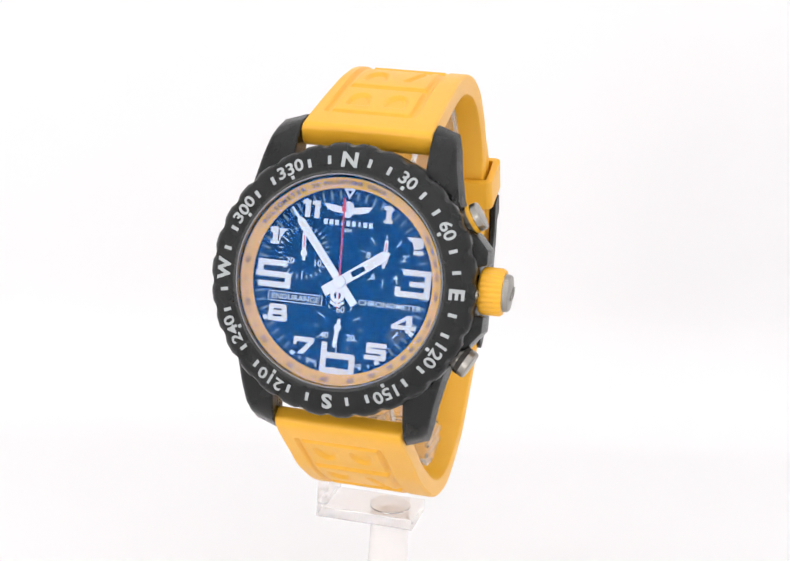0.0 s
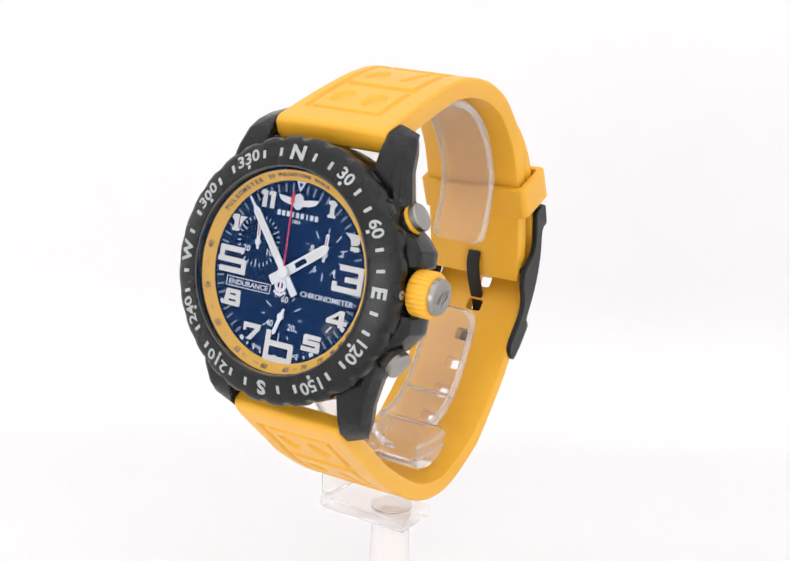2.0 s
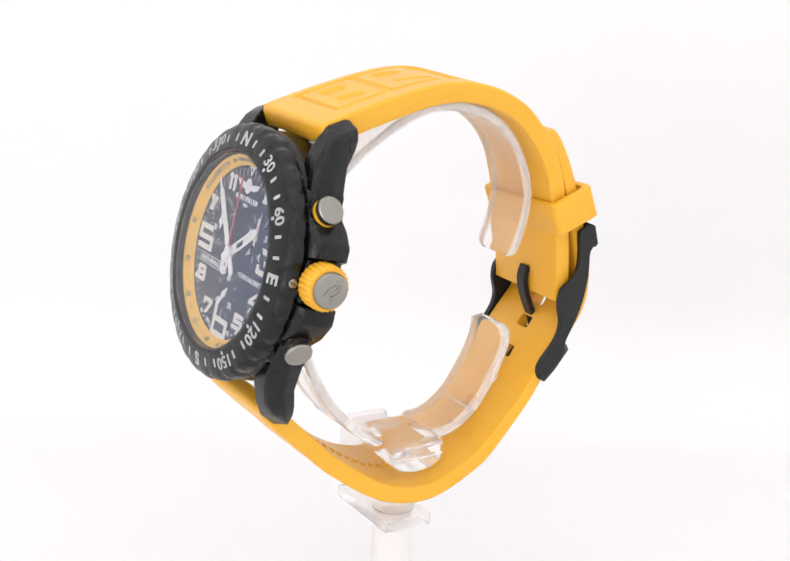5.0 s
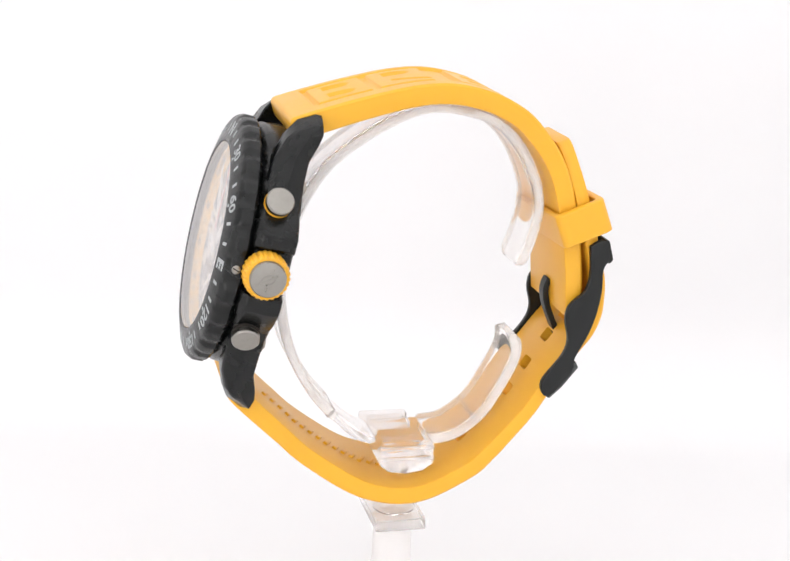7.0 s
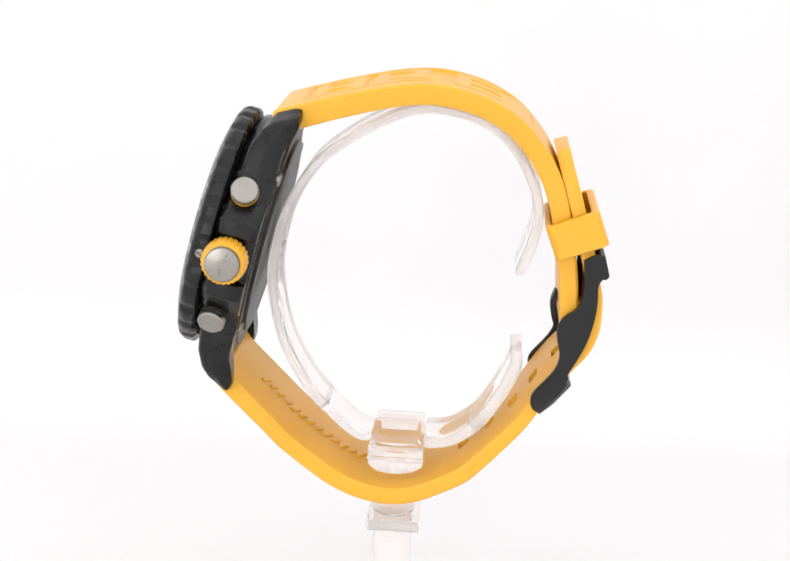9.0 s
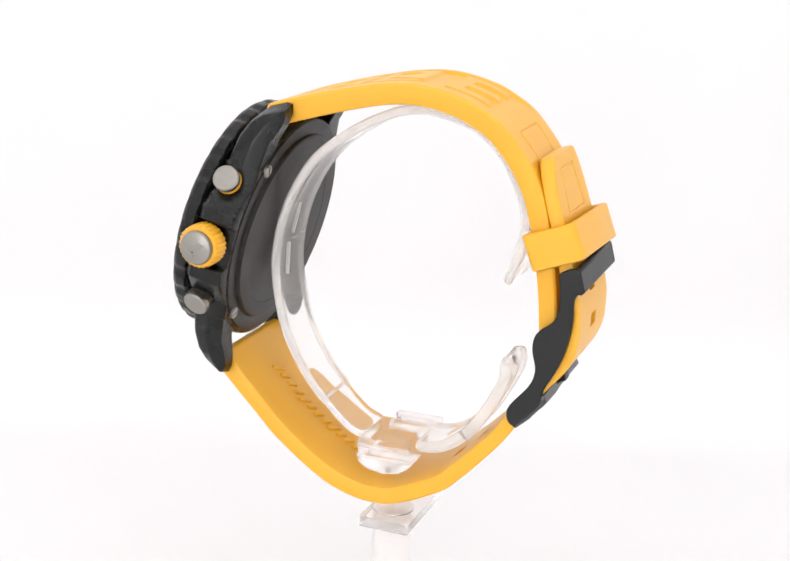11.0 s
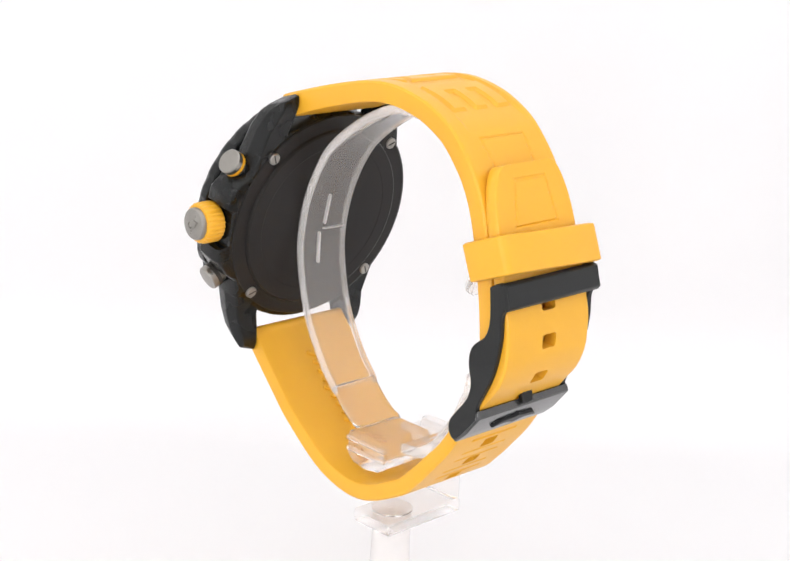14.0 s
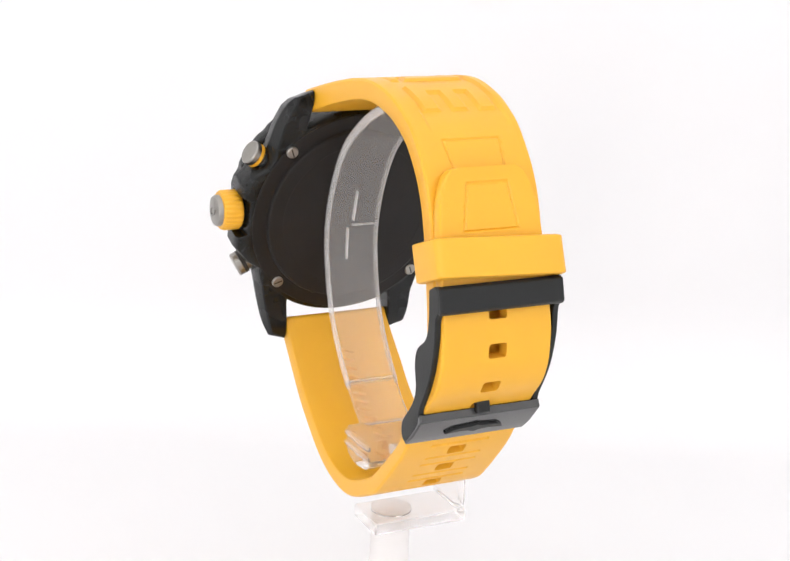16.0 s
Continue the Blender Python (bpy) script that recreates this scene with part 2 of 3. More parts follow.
def case_outline():
    """Round body with two angular guards beside the crown."""
    right = [(17.2, -14.6), (17.3, -12.2), (18.2, -10.6), (20.6, -9.0), (23.0, -6.0), (23.0, -3.4), (21.3, -3.0), (21.3, 4.3), (22.8, 4.8), (22.7, 7.2), (20.6, 9.5), (18.4, 10.9), (17.3, 12.6), (17.2, 14.8)]
    left = []
    for k in range(40, 321, 4):
        left.append((21.6 * math.cos(radians(k)), 21.6 * math.sin(radians(k))))
    return right + left[1:-1]


def build_case():
    pts = case_outline()
    rings = []
    for z, inset in ((-3.9, 1.7), (-4.3, 0.9), (-5.2, 0.2), (-8.4, 0.0), (-9.9, 0.05), (-10.9, 0.35), (-11.1, 0.75), (-11.1, 3.0)):
        swell = min(1.0, max(0.0, (-5.0 - z) / 5)) * 0.9      # wider towards the back on the side away from the crown
        rings.append([((x - swell * min(1.0, max(0.0, -x / 14))) * (1 - inset / 21), y * (1 - inset / 21), z) for x, y in pts])
    case = part("case", grid_tube(rings), COMPOSITE, watch, "matt black composite case with crown guards", FACE, bevel=0.22)
    for sx in (-1, 1):
        for sy in (-1, 1):
            part("lug", grid_tube(lug_rings(sx, sy)), COMPOSITE, case, m=FACE, bevel=0.25)


def build_caseback():
    bm = disc_stack([(20.9, -10.7), (20.9, -11.2), (20.7, -11.32), (18.2, -11.36), (18.0, -11.85), (17.7, -12.0), (15.0, -12.0), (14.9, -11.96), (0.5, -11.96)], 160)
    middle = Matrix.Translation((-0.6, 0.3, 0))
    cb = part("caseback", bm, BACK, watch, "dark flat round caseback", FACE @ middle)
    for a in (46.3, 133.7, 226.3, 313.7):
        seat = FACE @ middle @ ring_pos(20.0, a, -10.95)
        bm = disc_stack([(1.15, 0.3), (1.15, -0.62), (0.95, -0.82)], 24)
        screw = part("screw", bm, STEEL, cb, "small steel slotted screw", seat, soft=True)
        part("slot", bar(bmesh.new(), 0, 0, 0.28, 1.7, 25, -0.835, -0.6), INK, screw, m=seat)


def build_bezel():
    def wave(a, r, z):
        """Thirty shallow hollows between flat teeth."""
        if r < 20.6:
            return r
        ph = abs((math.degrees(a) % 12) / 12 - 0.5) * 2
        dip = max(0.0, 1 - ph / 0.62)
        return r - (0.36 if z < -1.2 else 0.15) * (dip * dip * (3 - 2 * dip)) ** 0.8
    bm = revolve([(16.85, -3.6), (16.85, 0.1), (17.0, 0.36), (17.4, 0.46), (17.6, 0.44), (20.75, -0.44), (21.4, -0.8), (21.9, -1.5), (22.0, -1.9), (22.0, -3.3), (21.6, -3.75), (20.5, -4.1)], 720, wave)
    bz = part("bezel", bm, COMPOSITE, watch, "scalloped black compass bezel with a sloping face", FACE, soft=True)
    slope = math.atan2(0.88, 3.15)

    def on_slope(r, clock):
        return FACE @ ring_pos(r, clock, 0.44 - (r - 17.6) * math.tan(slope)) @ Matrix.Rotation(-slope, 4, "X")
    for k in range(36):
        d = k * 10
        if d % 90 == 0:
            part("letter", lettering("NESW"[d // 90], 3.3, 0.13, wide=0.98 if d == 270 else 1.12), SILVERPRINT, bz, "silver compass letter", on_slope(19.25, d))
        elif d % 30 == 0:
            part("numeral", lettering(str(d), 2.8, 0.06, wide=1.12), SILVERPRINT, bz, "silver compass number", on_slope(19.45, d))
            part("index", bar(bmesh.new(), 0, 0, 0.55, 0.6, z0=-0.05, z1=0.03), SILVERPRINT, bz, m=on_slope(17.98, d))
        else:
            part("index", bar(bmesh.new(), 0, 0, 0.55, 1.4, z0=-0.08, z1=0.03), SILVERPRINT, bz, m=on_slope(19.2, d))
    # slotted locating pin on the rim beside the crown
    seat = FACE @ Matrix.Translation((21.7, 0.2, -2.3)) @ Matrix.Rotation(radians(90), 4, "Y")
    pin = part("pin", disc_stack([(0.75, -1.2), (0.75, 0.35), (0.55, 0.5)], 20), STEEL, bz, "small slotted steel pin", seat, soft=True)
    part("slot", bar(bmesh.new(), 0, 0, 0.22, 1.3, 70, 0.3, 0.52), INK, pin, m=seat)


build_case()
build_caseback()
build_bezel()

DZ = -2.55
DIALM = FACE @ Matrix.Translation((-0.2, -0.2, DZ))


def build_dial():
    dial = part("dial", disc_stack([(16.2, -0.5), (16.2, 0.0)], 96), DIAL, watch, "deep blue lacquered chronograph dial", DIALM)
    fl = part("flange", revolve([(16.6, 1.4), (16.6, -0.4), (15.0, -0.4), (14.95, 0.1), (15.1, 0.2)], 128), FLANGE, watch, "yellow sloping pulsometer ring", DIALM, soft=True)

    def on_flange(clock, r=15.85):
        return DIALM @ ring_pos(r, clock, 0.88) @ Matrix.Rotation(radians(40), 4, "X")
    for text, start, size in (("PULSOMETER", -58, 1.0), ("30 PULSATIONS SCALE", -21.5, 0.9)):
        step = 3.3 if text[0] == "P" else 2.4
        for i, ch in enumerate(text):
            if ch != " ":
                part("letter", lettering(ch, size * 1.08, 0.035, 0.02), INK, fl, m=on_flange(start + i * step))
    for txt, clock in (("40", 277), ("45", 252), ("50", 228), ("55", 206), ("60", 184), ("65", 168), ("70", 155), ("75", 143), ("80", 133), ("85", 126), ("90", 119), ("100", 108), ("120", 92), ("140", 81), ("160", 73), ("180", 66), ("200", 60)):
        m = on_flange(clock)
        if 110 < clock < 262:
            m = m @ at(0, 0, 0, 180)
        part("numeral", lettering(txt, 1.25 if clock > 140 else 1.0, 0.015, 0.03), INK, fl, m=m)
    dots = bmesh.new()
    for k in range(96):
        clock = 100 + k * 1.9
        m = ring_pos(15.85, clock, 0.88) @ Matrix.Rotation(radians(40), 4, "X")
        if k % 5 in (2, 3) and min(abs(clock - q) for q in (277, 252, 228, 206, 184, 168, 155, 143, 133, 126, 119, 108)) > 5:
            b2 = bar(bmesh.new(), 0, 0, 0.18, 0.28, z0=-0.02, z1=0.02)
            b2.transform(m)
            me = bpy.data.meshes.new("d")
            b2.to_mesh(me)
            b2.free()
            dots.from_mesh(me)
            bpy.data.meshes.remove(me)
    part("scale_marks", dots, INK, fl, m=DIALM)
    # minute track
    for k in range(60):
        if k == 0:
            continue
        five = k % 5 == 0
        low = 26 <= k <= 34
        w, h, r = (0.8, 0.65, 14.15) if five else (0.32, 0.45 if low else 1.35, 14.2 if low else 13.75)
        part("index", bar(bmesh.new(), 0, 0, w, h, z0=0.0, z1=0.04), PRINT if five or low else GREYPRINT, dial, m=DIALM @ ring_pos(r, k * 6))
    tri = prism([(-0.95, 14.9), (0, 13.2), (0.95, 14.9)], 0, 0.05)
    part("marker", tri, PRINT, dial, "white triangle with a blue heart", DIALM)
    part("marker_heart", prism([(-0.42, 14.6), (0, 13.85), (0.42, 14.6)], 0.03, 0.07), DIAL, dial, m=DIALM)
    # small numerals
    one = ((0.25, 0, 0.85, 2.8), (-0.35, 1.0, 0.6, 0.6))
    strokes = {
        "1": one + ((0.25, -1.15, 1.5, 0.5),), "11": tuple((x + dx, y, w, h) for dx in (-0.85, 0.75) for x, y, w, h in one),
        "4": ((0.75, 0, 0.95, 2.8), (-0.1, -0.55, 4.0, 0.7)),
        "5": ((0.15, 1.0, 3.1, 0.75), (-1.2, 0.55, 0.85, 1.4), (0, 0.05, 3.2, 0.75), (1.3, -0.5, 0.85, 1.4), (-0.15, -1.0, 3.4, 0.75)),
        "7": ((0, 0.95, 3.4, 0.8), (-1.45, 0.6, 0.5, 1.2)),
        "8": ((0, 1.0, 2.7, 0.7), (0, 0.0, 2.9, 0.7), (0, -1.05, 3.1, 0.7), (-1.1, 0.5, 0.85, 1.2), (1.1, 0.5, 0.85, 1.2), (-1.2, -0.55, 0.9, 1.2), (1.2, -0.55, 0.9, 1.2))}
    for txt, x, y in (("11", -6.1, 11.1), ("1", 6.5, 11.4), ("4", 11.0, -5.6), ("5", 6.8, -10.5), ("7", -5.3, -10.9), ("8", -10.2, -6.1), ("1", -12.0, 6.3)):
        bm = bmesh.new()
        for k, (cx, cy, w, h) in enumerate(strokes[txt]):
            bar(bm, cx, cy, w, h, 0, 0.0, 0.08 + 0.004 * k)
        if txt == "4":
            prism([(0.4, 1.4), (-2.1, -0.3), (-1.2, -0.3), (0.4, 0.75)], 0, 0.1, bm)
        if txt == "7":
            prism([(0.75, 0.6), (1.7, 0.6), (0.1, -1.4), (-0.95, -1.4)], 0, 0.1, bm)
        part("numeral", bm, LUME, dial, "bold white hour number", DIALM @ at(x, y, 0.01))
    part("numeral", prism([(-11.1, 7.5), (-9.6, 7.5), (-10.3, 6.9), (-10.8, 6.0), (-11.1, 5.2)], 0, 0.08), LUME, dial, "white zero cut by the small dial", DIALM)
    two = prism([(9.95, 8.2), (12.4, 8.2), (12.9, 7.8), (12.9, 6.9), (12.5, 6.45), (11.4, 6.3), (11.25, 6.9), (11.0, 7.4)], 0, 0.08)
    prism([(11.3, 5.5), (12.9, 5.5), (12.9, 6.2), (11.35, 6.2)], 0, 0.08, two)
    part("numeral", two, LUME, dial, "white two cut by the small dial", DIALM)
    # large square numerals at three, six and nine, each a white rim with a cream heart
    for name, strokes, cx, cy in (
            ("3", ((0.4, 1.75, 4.6, 0.95), (2.25, 0, 0.95, 4.45), (0.9, -0.05, 3.2, 0.85), (-0.2, -1.75, 5.4, 0.95), (-2.55, -1.3, 0.9, 1.3)), 11.9, 0.9),
            ("9", ((-0.3, 1.75, 4.8, 0.95), (-2.35, 0.85, 0.95, 2.6), (0.0, -0.1, 5.0, 0.95), (2.45, -1.0, 0.95, 2.4), (0.2, -1.75, 5.4, 0.95)), -11.4, 0.1),
            ("6", ((-2.35, 0.2, 0.95, 5.0), (0.2, 0.65, 5.0, 0.95), (2.45, -0.8, 0.95, 3.3), (0.0, -1.85, 5.6, 0.95)), 0.55, -12.6)):
        bm = bmesh.new()
        for x, y, w, h in strokes:
            bar(bm, x, y, w, h, 0, 0.0, 0.1 + 0.004 * x)
        part("numeral", bm, LUME, dial, "large square cream hour number", DIALM @ at(cx, cy))
    # winged emblem and name, as plain shapes
    wing = [(-4.1, 12.3), (-2.4, 12.15), (-1.0, 11.9), (-0.7, 12.6), (0, 12.95), (0.7, 12.6), (1.0, 11.9), (2.4, 12.15), (4.1, 12.3), (3.4, 11.4), (2.2, 11.0), (0.9, 10.9), (0.5, 10.4), (0, 10.2), (-0.5, 10.4), (-0.9, 10.9), (-2.2, 11.0), (-3.4, 11.4)]
    part("emblem", prism(wing, 0, 0.18), WHITEMETAL, dial, "plain white winged shape", DIALM, bevel=0.05)
    for i in range(9):
        part("name_bar", bar(bmesh.new(), -3.75 + i * 0.94 + 0.2, 9.35, 0.62 if i not in (3, 6) else 0.3, 0.85, 0, 0, 0.05), PRINT, dial, m=DIALM)
    part("lettering", lettering("1884", 0.85, 0.01), PRINT, dial, m=DIALM @ at(0.1, 8.25, 0.03))
    part("lettering", lettering("ENDURANCE", 1.2, 0.015, wide=1.13), PRINT, dial, m=DIALM @ at(-7.45, -3.45, 0.03))
    fr = bmesh.new()
    for x, y, w, h in ((-7.45, -2.7, 9.0, 0.13), (-7.45, -4.2, 9.0, 0.13), (-11.95, -3.45, 0.13, 1.6), (-2.95, -3.45, 0.13, 1.6)):
        bar(fr, x, y, w, h, 0, 0, 0.04 + 0.002 * abs(y))
    part("frame", fr, PRINT, dial, "thin white box round the word", DIALM)
    part("lettering", lettering("CHRONOMETER", 1.22, 0.015, wide=1.14), PRINT, dial, m=DIALM @ at(8.3, -2.95, 0.03))
    part("lettering", lettering("SWISS", 0.7, 0.01), PRINT, dial, m=DIALM @ ring_pos(13.7, 196, 0.03) @ at(0, 0, 0, 180))
    part("lettering", lettering("MADE", 0.7, 0.01), PRINT, dial, m=DIALM @ ring_pos(13.7, 164, 0.03) @ at(0, 0, 0, 180))

    # date window
    part("date_window", bar(bmesh.new(), 0, 0, 2.5, 2.3, 0, 0.0, 0.03), INK, dial, "dark date window", DIALM @ ring_pos(12.3, 128))
    part("lettering", lettering("1", 1.9, 0.03, wide=0.9), PRINT, dial, m=DIALM @ ring_pos(12.3, 128, 0.05) @ at(0, 0, 0, 90))

    # three small dials
    def subdial(cx, cy, r, marks, every, first, nums):
        for k in range(marks):
            long = k % every == first
            part("index", bar(bmesh.new(), 0, 0, 0.16, 1.35 if long else 0.6, 0, 0, 0.04), PRINT, dial, m=DIALM @ at(cx, cy) @ ring_pos(r - (0.3 if long else 0), k * 360 / marks))
        for txt, x, y, s in nums:
            part("numeral", lettering(txt, s, 0.02), PRINT, dial, m=DIALM @ at(cx + x, cy + y, 0.03))
    subdial(-6.7, 4.0, 4.0, 30, 10, 5, (("20", -2.2, -1.5, 1.45), ("10", 2.4, -1.5, 1.45)))
    subdial(6.8, 4.0, 3.9, 10, 2, 1, ((".2", 3.0, 0.7, 1.45), (".4", 1.9, -2.5, 1.45), (".6", -1.8, -2.6, 1.45), (".8", -2.9, 0.7, 1.45)))
    subdial(0.2, -7.4, 3.7, 12, 4, 2, (("60", 0.1, 2.9, 1.45), ("20", 2.2, -1.4, 1.45), ("40", -2.2, -1.4, 1.45)))
    return dial


def pointer(name, length, tail, width, tip, mat, m, label="", slot=None, z=0.0):
    """A flat pointer along +y with a tapered tip and a counterweight; slot cuts a window through its middle."""
    w = width / 2
    bm = bmesh.new()
    if slot:
        a, b = slot
        prism([(-w, -tail), (w, -tail), (w, a), (-w, a)], 0, 0.22, bm)
        prism([(-w, a), (-w * 0.55, a), (-w * 0.55, b), (-w, b)], 0, 0.22, bm)
        prism([(w * 0.55, a), (w, a), (w, b), (w * 0.55, b)], 0, 0.22, bm)
        prism([(-w, b), (w, b), (w * 0.95, length - tip), (0.12, length), (-0.12, length), (-w * 0.95, length - tip)], 0, 0.22, bm)
    else:
        prism([(-w, -tail), (w, -tail), (w, length - tip), (w * 0.35, length - tip * 0.75), (w * 0.25, length), (-w * 0.25, length), (-w * 0.35, length - tip * 0.75), (-w, length - tip)], 0, 0.22, bm)
    return part(name, bm, mat, watch, label, m, bevel=0.04)


def sweep_second():
    bm = prism([(-0.13, -4.2), (0.13, -4.2), (0.13, 11.2), (0.38, 11.3), (0.1, 13.4), (-0.1, 13.4), (-0.38, 11.3), (-0.13, 11.2)], 0, 0.12)
    ob = part("chronograph_pointer", bm, RED, watch, "thin red centre pointer", DIALM @ at(0, 0, 1.25, 1.5))
    ringb = revolve([(1.15, 0), (1.15, 0.15), (0.6, 0.15), (0.6, 0)], 32)
    bar(ringb, 0, -0.45, 0.35, 2.6, 0, 0.02, 0.13)
    bar(ringb, -0.6, -1.35, 1.3, 0.4, -30, 0.01, 0.14)
    bar(ringb, 0.6, -1.35, 1.3, 0.4, 30, 0.01, 0.14)
    part("counterweight", ringb, WHITEMETAL, ob, "white ringed counterweight", DIALM @ at(-0.05, -2.2, 1.25, 1.5))


dial = build_dial()
mh = pointer("minute_pointer", 14.3, 4.4, 1.25, 2.6, WHITEMETAL, DIALM @ at(0, 0, 0.95, 38.9), "broad white minute pointer")
part("lume", bar(bmesh.new(), 0, 7.2, 0.55, 8.6, 0, 0.2, 0.25), LUME, mh, m=DIALM @ at(0, 0, 0.95, 38.9))
hh = pointer("hour_pointer", 9.4, 3.2, 1.7, 0.9, WHITEMETAL, DIALM @ at(0, 0, 0.6, -55.0), "broad white hour pointer with an open window", slot=(2.2, 4.6))
part("lume", bar(bmesh.new(), 0, 6.6, 0.95, 3.3, 0, 0.2, 0.25), LUME, hh, m=DIALM @ at(0, 0, 0.6, -55.0))
sweep_second()
part("hub", disc_stack([(1.0, 0.5), (1.0, 1.45), (0.7, 1.6)], 32), WHITEMETAL, watch, "white round centre cap", DIALM, soft=True)
for cx, cy, rot in ((-6.6, 3.9, 4.0), (6.8, 4.0, -2.0)):
    m = DIALM @ at(cx, cy, 0.25, rot)
    bm = prism([(-0.22, -1.2), (0.22, -1.2), (0.32, 1.0), (0.3, 3.2), (0, 3.5), (-0.3, 3.2), (-0.32, 1.0)], 0, 0.14)
    p = part("counter_pointer", bm, WHITEMETAL, watch, "small white counter pointer", m)
    part("stripe", bar(bmesh.new(), 0, 1.9, 0.16, 2.0, 0, 0.13, 0.17), RED, p, m=m)
    part("cap", disc_stack([(0.55, -0.1), (0.55, 0.2)], 20), WHITEMETAL, p, m=m)
# running small seconds, keyed in motions()
SMALLM = DIALM @ at(0.2, -7.35, 0.25)
bm = prism([(-0.2, -1.4), (0.2, -1.4), (0.32, -0.4), (0.34, 2.9), (0.1, 3.3), (-0.1, 3.3), (-0.34, 2.9), (-0.32, -0.4)], 0, 0.14)
seconds_pointer = part("seconds_pointer", bm, WHITEMETAL, watch, "small white running seconds pointer")
bm = disc_stack([(0.6, -0.1), (0.6, 0.22)], 20)
part("cap", bm, WHITEMETAL, seconds_pointer)

part("rim_ring", revolve([(16.84, -0.2), (16.84, 0.42), (17.06, 0.44), (17.06, -0.2)], 96), DARK_STEEL, watch, "thin dark polished ring round the crystal", FACE, soft=True)
crystal = part("crystal", disc_stack([(16.83, -0.5), (16.83, 0.15), (16.6, 0.36), (0.5, 0.37)], 96), CRYSTAL, watch, "clear flat sapphire crystal", FACE)
crystal.visible_shadow = False


def build_crown():
    m = FACE @ Matrix.Translation((0, 0.7, -6.9)) @ Matrix.Rotation(radians(90), 4, "Y")

    def knurl(a, r, z):
        return r - (0.2 * (0.5 + 0.5 * math.cos(26 * a)) ** 2 if r > 3.4 else 0)
    part("crown_tube", disc_stack([(2.4, 19.5), (2.4, 21.8)], 32), COMPOSITE, watch, m=m, soft=True)
    cr = part("crown", disc_stack([(3.0, 21.6), (3.55, 21.8), (3.85, 22.2), (3.85, 25.0), (3.55, 25.5), (2.9, 25.6)], 144, knurl), RUBBER, watch, "fluted yellow crown", m, soft=True)
    cap = part("cap", disc_stack([(3.0, 25.3), (3.0, 26.2), (2.8, 26.5), (1.5, 26.75), (0.3, 26.8)], 48), STEEL, cr, "brushed metal cap with a plain raised loop", m, soft=True)
    emb = revolve([(1.35, 26.65), (1.35, 26.92), (1.05, 26.92), (1.05, 26.65)], 32)
    emb.transform(Matrix.Diagonal((1.0, 0.62, 1, 1)))
    bar(emb, 0, 0, 3.4, 0.3, 0, 26.6, 26.9)
    part("emblem", emb, STEEL, cr, m=m @ Matrix.Rotation(radians(35), 4, "Z"))


def build_pusher(clock, ring_mat):
    m = FACE @ Matrix.Translation((0, 0, -6.9)) @ Matrix.Rotation(radians(90 - clock), 4, "Z") @ Matrix.Rotation(radians(90), 4, "Y")
    p = part("pusher", disc_stack([(2.35, 18.6), (2.35, 20.2), (2.05, 20.3), (2.05, 22.3)], 40), STEEL, watch, "round metal pusher", m, soft=True)
    part("ring", disc_stack([(2.2, 22.2), (2.36, 22.3), (2.36, 22.95), (2.2, 23.0)], 40), ring_mat, p, m=m, soft=True)
    part("cap", disc_stack([(2.35, 23.05), (2.35, 24.0), (2.15, 24.25), (0.5, 24.35)], 40), STEEL, p, "brushed metal button cap", m, soft=True)


build_crown()
build_pusher(58.5, RUBBER)
build_pusher(118.5, INK)

# ---- strap ----


def box_depth(u, v, u0, u1, v0, v1):
    """How far inside a rectangle a place lies, negative outside."""
    return min(u - u0, u1 - u, v - v0, v1 - v)


def slab(kind, u, v, n):
    """How far inside a raised slab of length n a place lies; each kind has plain pockets cut in it."""
    d = box_depth(u, v, 0, n, -6.7, 6.7)
    for c in (-3.2, 3.2):
        if kind == "round":
            x, y = max(u - n * 0.42, 0) / (n * 0.30), (v - c) / 1.75
            pocket = (1 - math.hypot(x, y)) * 1.75 if u > n * 0.42 else min(u - n * 0.26, 1.75 - abs(v - c))
        elif kind == "slant":
            pocket = (1 - math.hypot(max(u - n * 0.42, 0) / (n * 0.30), (v - c) / 1.75)) * 1.75 if c > 0 and u > n * 0.42 else min(u - n * 0.26, 1.75 - abs(v - c)) if c > 0 else min(u - n * 0.3, 0.6 - abs(v - c + (u - n * 0.5) * 0.35))
        else:
            pocket = min(u - n * 0.32, 1.2 - abs(v - c * 0.8))
        d = min(d, -pocket)
    return d


